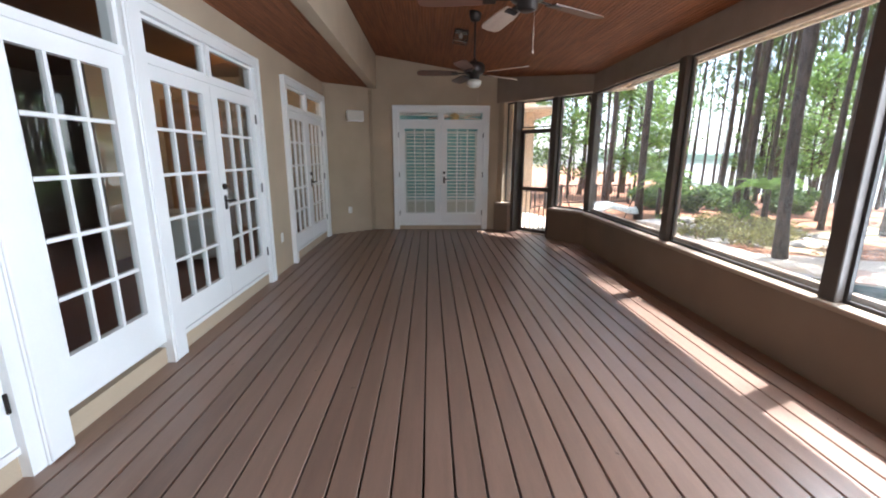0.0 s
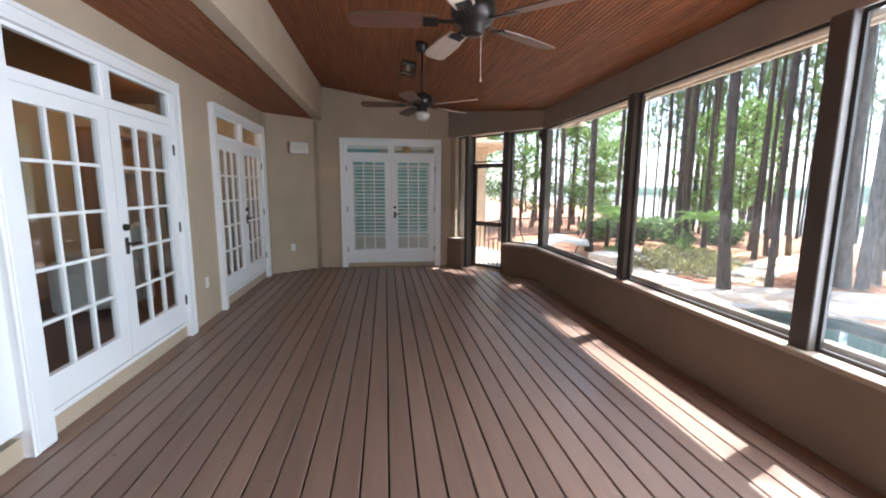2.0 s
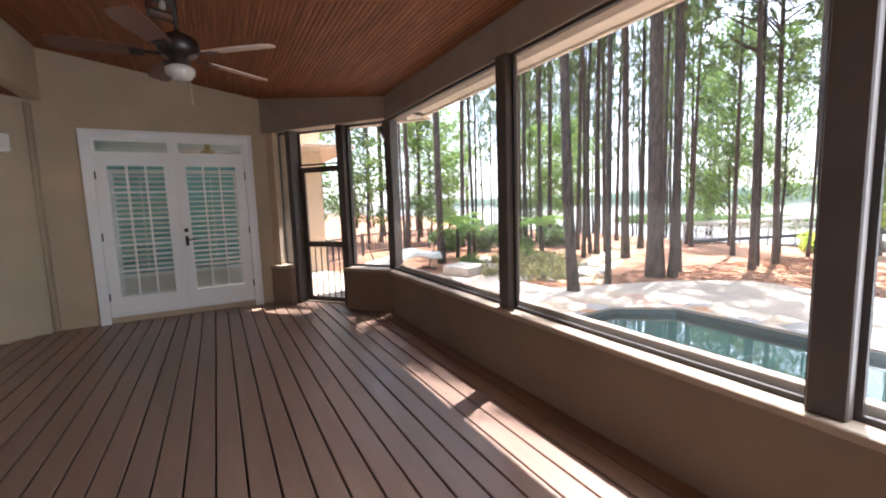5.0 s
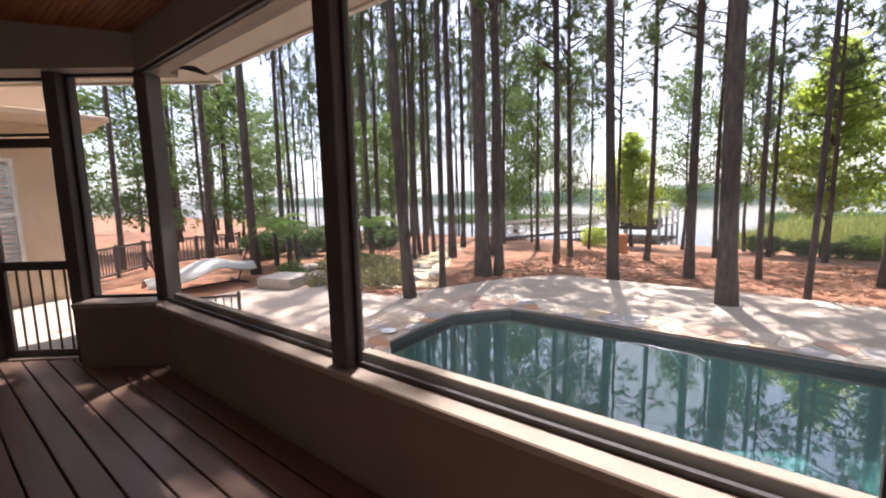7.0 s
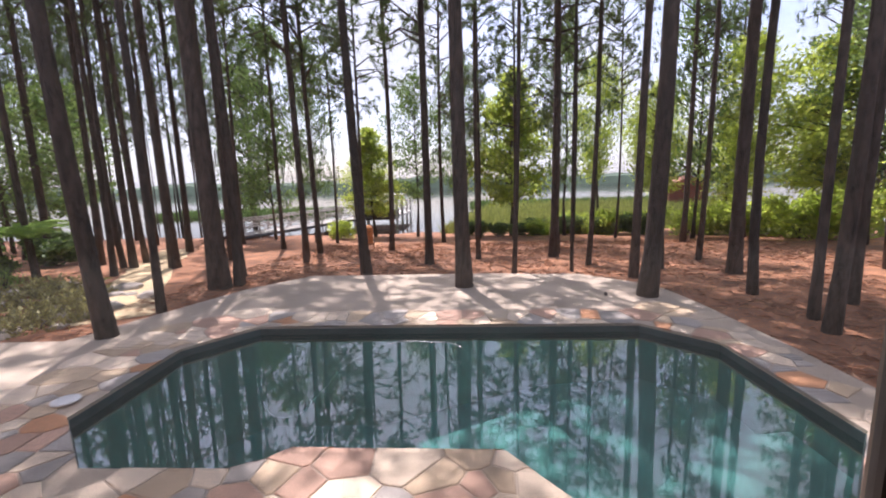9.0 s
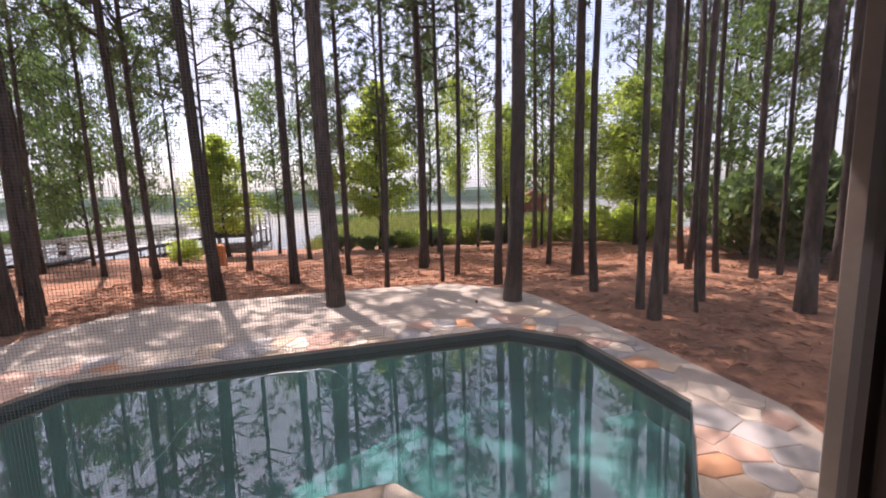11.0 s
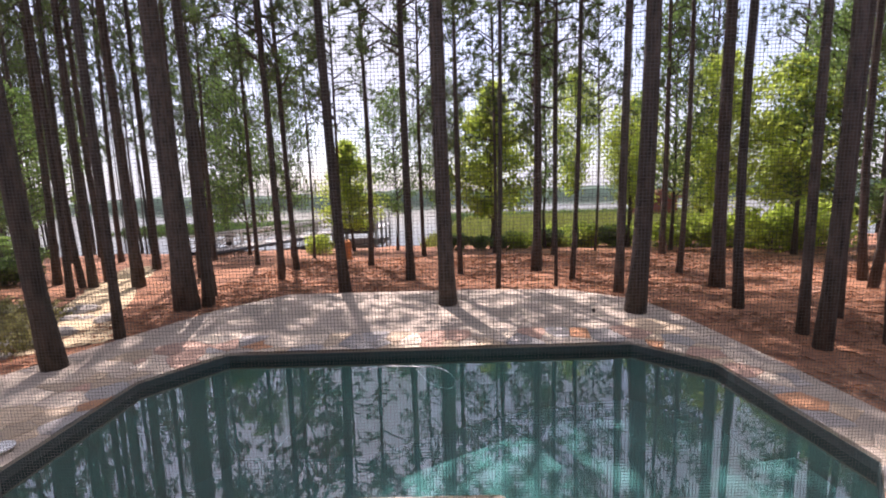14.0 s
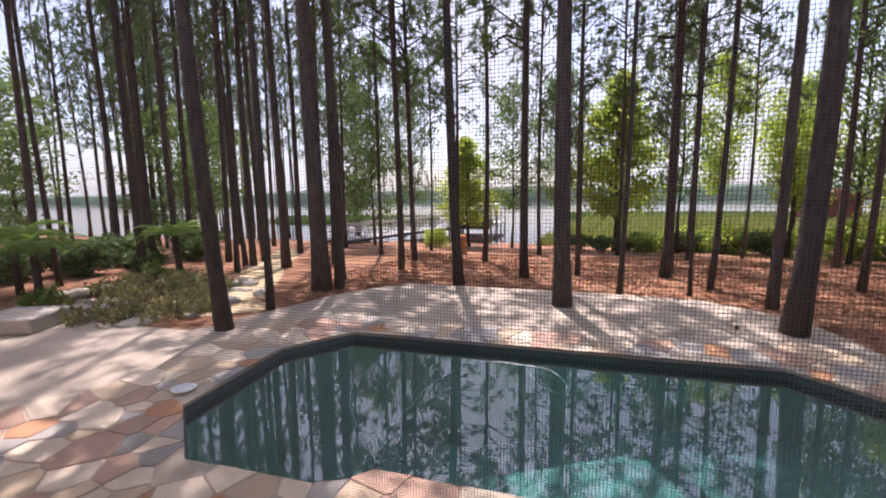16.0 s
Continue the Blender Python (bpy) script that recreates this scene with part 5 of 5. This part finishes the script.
ham = thing("hammock", pose(6.45, 14.75, GZ - 0.03, 0, 0, 4), "white cloth hammock on a dark metal stand", "hammock", "")
bm = bmesh.new()
prev = None
for i in range(17):
    k = i / 16
    x, z = -1.35 + 2.7 * k, 0.42 + 0.14 * k + 0.26 * math.exp(-((k - 0.52) / 0.2) ** 2) + 0.03 * math.sin(k * 11)
    w = 0.55 * math.sin(math.pi * (0.12 + 0.76 * k))
    row = [bm.verts.new((x, w * s, z - 0.20 * s * s + dz)) for s in (-1, -0.5, 0, 0.5, 1) for dz in (0.0,)] + [bm.verts.new((x, w * s, z - 0.20 * s * s - 0.03)) for s in (1, 0.5, 0, -0.5, -1)]
    if prev:
        for j in range(10):
            bm.faces.new((prev[j], prev[(j + 1) % 10], row[(j + 1) % 10], row[j]))
    prev = row
part("cloth", bm, LINEN, ham, smooth=True)
bm = bmesh.new()
for s in (-1, 1):
    tube(bm, [(s * 1.25, 0, 0.95), (s * 0.9, 0, 0.04), (0, 0, 0.04)], [0.025] * 3, 6)
    tube(bm, [(s * 0.9, -0.45, 0.03), (s * 0.9, 0.45, 0.03)], [0.025] * 2, 6)
part("stand", bm, BRONZE, ham)


def railing(x0, y0, x1, y1, label):
    a, b = Vector((x0, y0)), Vector((x1, y1))
    n, d = max(2, int((b - a).length / 1.4)), (b - a)
    t = thing("railing", pose(x0, y0, ground_z(x0, y0), 0, 0, math.degrees(math.atan2(d.y, d.x))), label, "railing")
    ln = d.length
    for i in range(n + 1):
        x = ln * i / n
        part("post", boxes((x - 0.04, -0.04, 0, x + 0.04, 0.04, 1.0)), TRIM, t)
    for z in (0.12, 0.9):
        part("rail", boxes((0, -0.02, z, ln, 0.02, z + 0.06)), TRIM, t)
    me = mesh_of("baluster", boxes((-0.012, -0.012, 0.18, 0.012, 0.012, 0.9)), TRIM)
    for i in range(int(ln / 0.14)):
        part("baluster", me, None, t, m=pose(0.07 + i * 0.14, 0, 0))


railing(4.6, 17.5, 6.6, 19.6, "dark brown railing beyond the terrace")
railing(6.6, 19.6, 10.2, 20.4, "dark brown railing beyond the terrace")

bm = bmesh.new()
lathe(bm, [(0.004, 0.0), (0.030, 0.012), (0.034, 0.035), (0.020, 0.065), (0.003, 0.078)], 10)
tagged(part("pine_cone", bm, BARK, m=pose(10.35, 1.1, GZ + 0.002), smooth=True), "small brown pine cone lying on the concrete terrace", "cone")
steps = thing("stair_railing", pose(5.0, 9.95, GZ, 0, 0, 142), "low dark metal railing beside the porch steps", "railing")
for x in (0.0, 0.9, 1.8):
    part("post", boxes((x - 0.025, -0.025, 0.0, x + 0.025, 0.025, 0.72), bevel=0.004), TRIM, steps)
for z in (0.10, 0.64):
    part("rail", boxes((0.03, -0.015, z, 1.78, 0.015, z + 0.035)), TRIM, steps)
me = mesh_of("baluster", boxes((-0.008, -0.008, 0.135, 0.008, 0.008, 0.64)), TRIM)
for i in range(15):
    if i != 7:
        part("baluster", me, None, steps, m=pose(0.11 + i * 0.112, 0, 0))
BRUSH = leafy("dry_brush", (0.17, 0.15, 0.055), (0.40, 0.38, 0.15), 0.4)
DRYBUSH = shrub_mesh(24, BRUSH, 1700, 0.05, 0.9, 0.26)
for i, (x, y, s) in enumerate(((8.84, 11.01, 0.8), (9.87, 11.34, 0.7), (8.54, 11.99, 0.8), (10.6, 12.3, 0.9), (9.65, 13.04, 0.8), (11.53, 13.36, 0.9), (10.52, 14.46, 0.9))):
    shrub(DRYBUSH, x, y, s, 0.9, "low dry yellowish brush among the garden rocks", i * 1.7, 0.35)
for _ in range(26):
    rock(r.uniform(8.3, 11.3), r.uniform(10.6, 14.0), r.uniform(0.10, 0.24))

STUMPWOOD = material("orange_stump_wood", (0.50, 0.20, 0.07), 0.9, vary=0.35, scale=5, fine=40, bump=0.6, stretch=(3, 3, 0.6))
bm = bmesh.new()
lathe(bm, [(0.34, 0.0), (0.27, 0.12), (0.23, 0.45), (0.24, 0.80), (0.19, 0.93)], 14)
for v in bm.verts:
    v.co.xy *= 1 + 0.22 * noise.noise(v.co * 3.1)
tagged(part("tree_stump", bm, STUMPWOOD, m=pose(22.55, 8.55, ground_z(22.55, 8.55) - 0.03), smooth=True), "orange tree stump on the pine straw", "stump")

bits = random.Random(44)
verts, faces = [], []
for _ in range(60):
    x, y, a, s = bits.uniform(-1.2, 2.9), bits.uniform(-0.5, 8.2), bits.random() * math.tau, bits.uniform(0.006, 0.016)
    k, dx, dy = len(verts), math.cos(a) * s, math.sin(a) * s
    verts += [(x - dx, y - dy, 0.002), (x + dy * 0.4, y - dx * 0.4, 0.004), (x + dx, y + dy, 0.003), (x - dy * 0.4, y + dx * 0.4, 0.005)]
    faces.append((k, k + 1, k + 2, k + 3))
me = bpy.data.meshes.new("leaf_bits")
me.from_pydata(verts, [], faces)
me.materials.append(BARK)
tagged(new("leaf_bits", me), "tiny dark leaf bits scattered on the deck", "litter", kind="stuff")

# ---- flagstones round the pool ----
STONES = [material("flagstone_" + n, c, 0.75, vary=0.16, scale=5, fine=40, bump=0.35, piece=0.14) for n, c in (("cream", (0.70, 0.56, 0.41)), ("grey", (0.38, 0.34, 0.30)), ("rust", (0.52, 0.25, 0.12)), ("pink", (0.50, 0.31, 0.22)), ("sand", (0.55, 0.41, 0.27)))]


def edge_near(p, poly):
    best = None
    for i in range(len(poly)):
        a, b = Vector(poly[i - 1]), Vector(poly[i])
        d = b - a
        k = min(1, max(0, (Vector(p) - a).dot(d) / d.length_squared))
        q = a + d * k
        if best is None or (q - Vector(p)).length < best[0]:
            best = ((q - Vector(p)).length, q)
    return best


r = random.Random(17)
seeds, sizes = [], []
tries = 0
while tries < 9000:
    tries += 1
    p = (r.uniform(3.4, 9.6), r.uniform(-0.5, 9.2))
    if not inside(p, DECK) or inside(p, POOL):
        continue
    d = edge_near(p, POOL)[0]
    reach = 2.2 if p[0] < 5.9 else (0.95 if p[1] > 7.6 or p[1] < 0.5 else 0.42)
    gap = r.choice((0.15, 0.21, 0.27, 0.34, 0.42))
    if d > reach or any((p[0] - q[0]) ** 2 + (p[1] - q[1]) ** 2 < ((gap + q[2]) / 2) ** 2 for q in sizes):
        continue
    seeds.append(p)
    sizes.append((*p, gap))
pavement = bpy.data.objects["pavement"]
for n, p in enumerate(seeds):
    c = Vector(p)
    cell = [c + Vector((math.cos(k * math.tau / 12), math.sin(k * math.tau / 12))) * 0.42 for k in range(12)]
    for q, (_, _, big) in zip(seeds, sizes):
        d = Vector(q) - c
        if q == p or d.length > 0.95:
            continue
        nrm = d.normalized()
        half = d.length / 2 + (sizes[n][2] ** 2 - big ** 2) * 0.14 / d.length - 0.008
        cut = []
        for i in range(len(cell)):
            a, b = cell[i - 1], cell[i]
            da, db = (a - c).dot(nrm) - half, (b - c).dot(nrm) - half
            if (da < 0) != (db < 0):
                cut.append(a.lerp(b, da / (da - db)))
            if db < 0:
                cut.append(b)
        cell = cut
        if len(cell) < 3:
            break
    if len(cell) < 3:
        continue
    fine = [cell[i - 1].lerp(cell[i], k / 5) for i in range(len(cell)) for k in range(5)] if edge_near(c, POOL)[0] < 0.5 else cell
    cell = [(edge_near(v, POOL)[1] if inside(v, POOL) else v) for v in fine]
    if any(not inside(v, DECK) for v in cell):
        continue
    if any(inside(v.lerp(c, f), POOL) and edge_near(v.lerp(c, f), POOL)[0] > 0.03 for v in cell for f in (0.15, 0.4, 0.7)) or any(inside(cell[i - 1].lerp(cell[i], 0.5), POOL) and edge_near(cell[i - 1].lerp(cell[i], 0.5), POOL)[0] > 0.05 for i in range(len(cell))):
        continue
    lift = 0.009 + r.uniform(0, 0.005)
    bm = bmesh.new()
    low = [bm.verts.new((v.x, v.y, GZ - 0.02)) for v in cell]
    mid = [bm.verts.new((v.x, v.y, GZ + lift - 0.005)) for v in cell]
    top = [bm.verts.new((*(v + (c - v).normalized() * 0.012), GZ + lift)) for v in cell]
    bm.faces.new(top)
    for i in range(len(cell)):
        j = (i + 1) % len(cell)
        bm.faces.new((low[i], low[j], mid[j], mid[i]))
        bm.faces.new((mid[i], mid[j], top[j], top[i]))
    part("flagstone", bm, STONES[r.choices(range(5), (3.8, 2.6, 1.3, 3.0, 3.0))[0]], pavement)

# ---- planks of the floor ----
x = 0.496 - PITCH * 13
while x < 3.12:
    a, b = max(x + GAP / 2, WX), min(x + PITCH - GAP / 2, 3.14)
    if b - a > 0.02:
        e = plank_end((a + b) / 2)
        part("plank", boxes((a, NEAR, -0.045, b, e, 0.0), bevel=0.003), BOARD, floor)
    x += PITCH
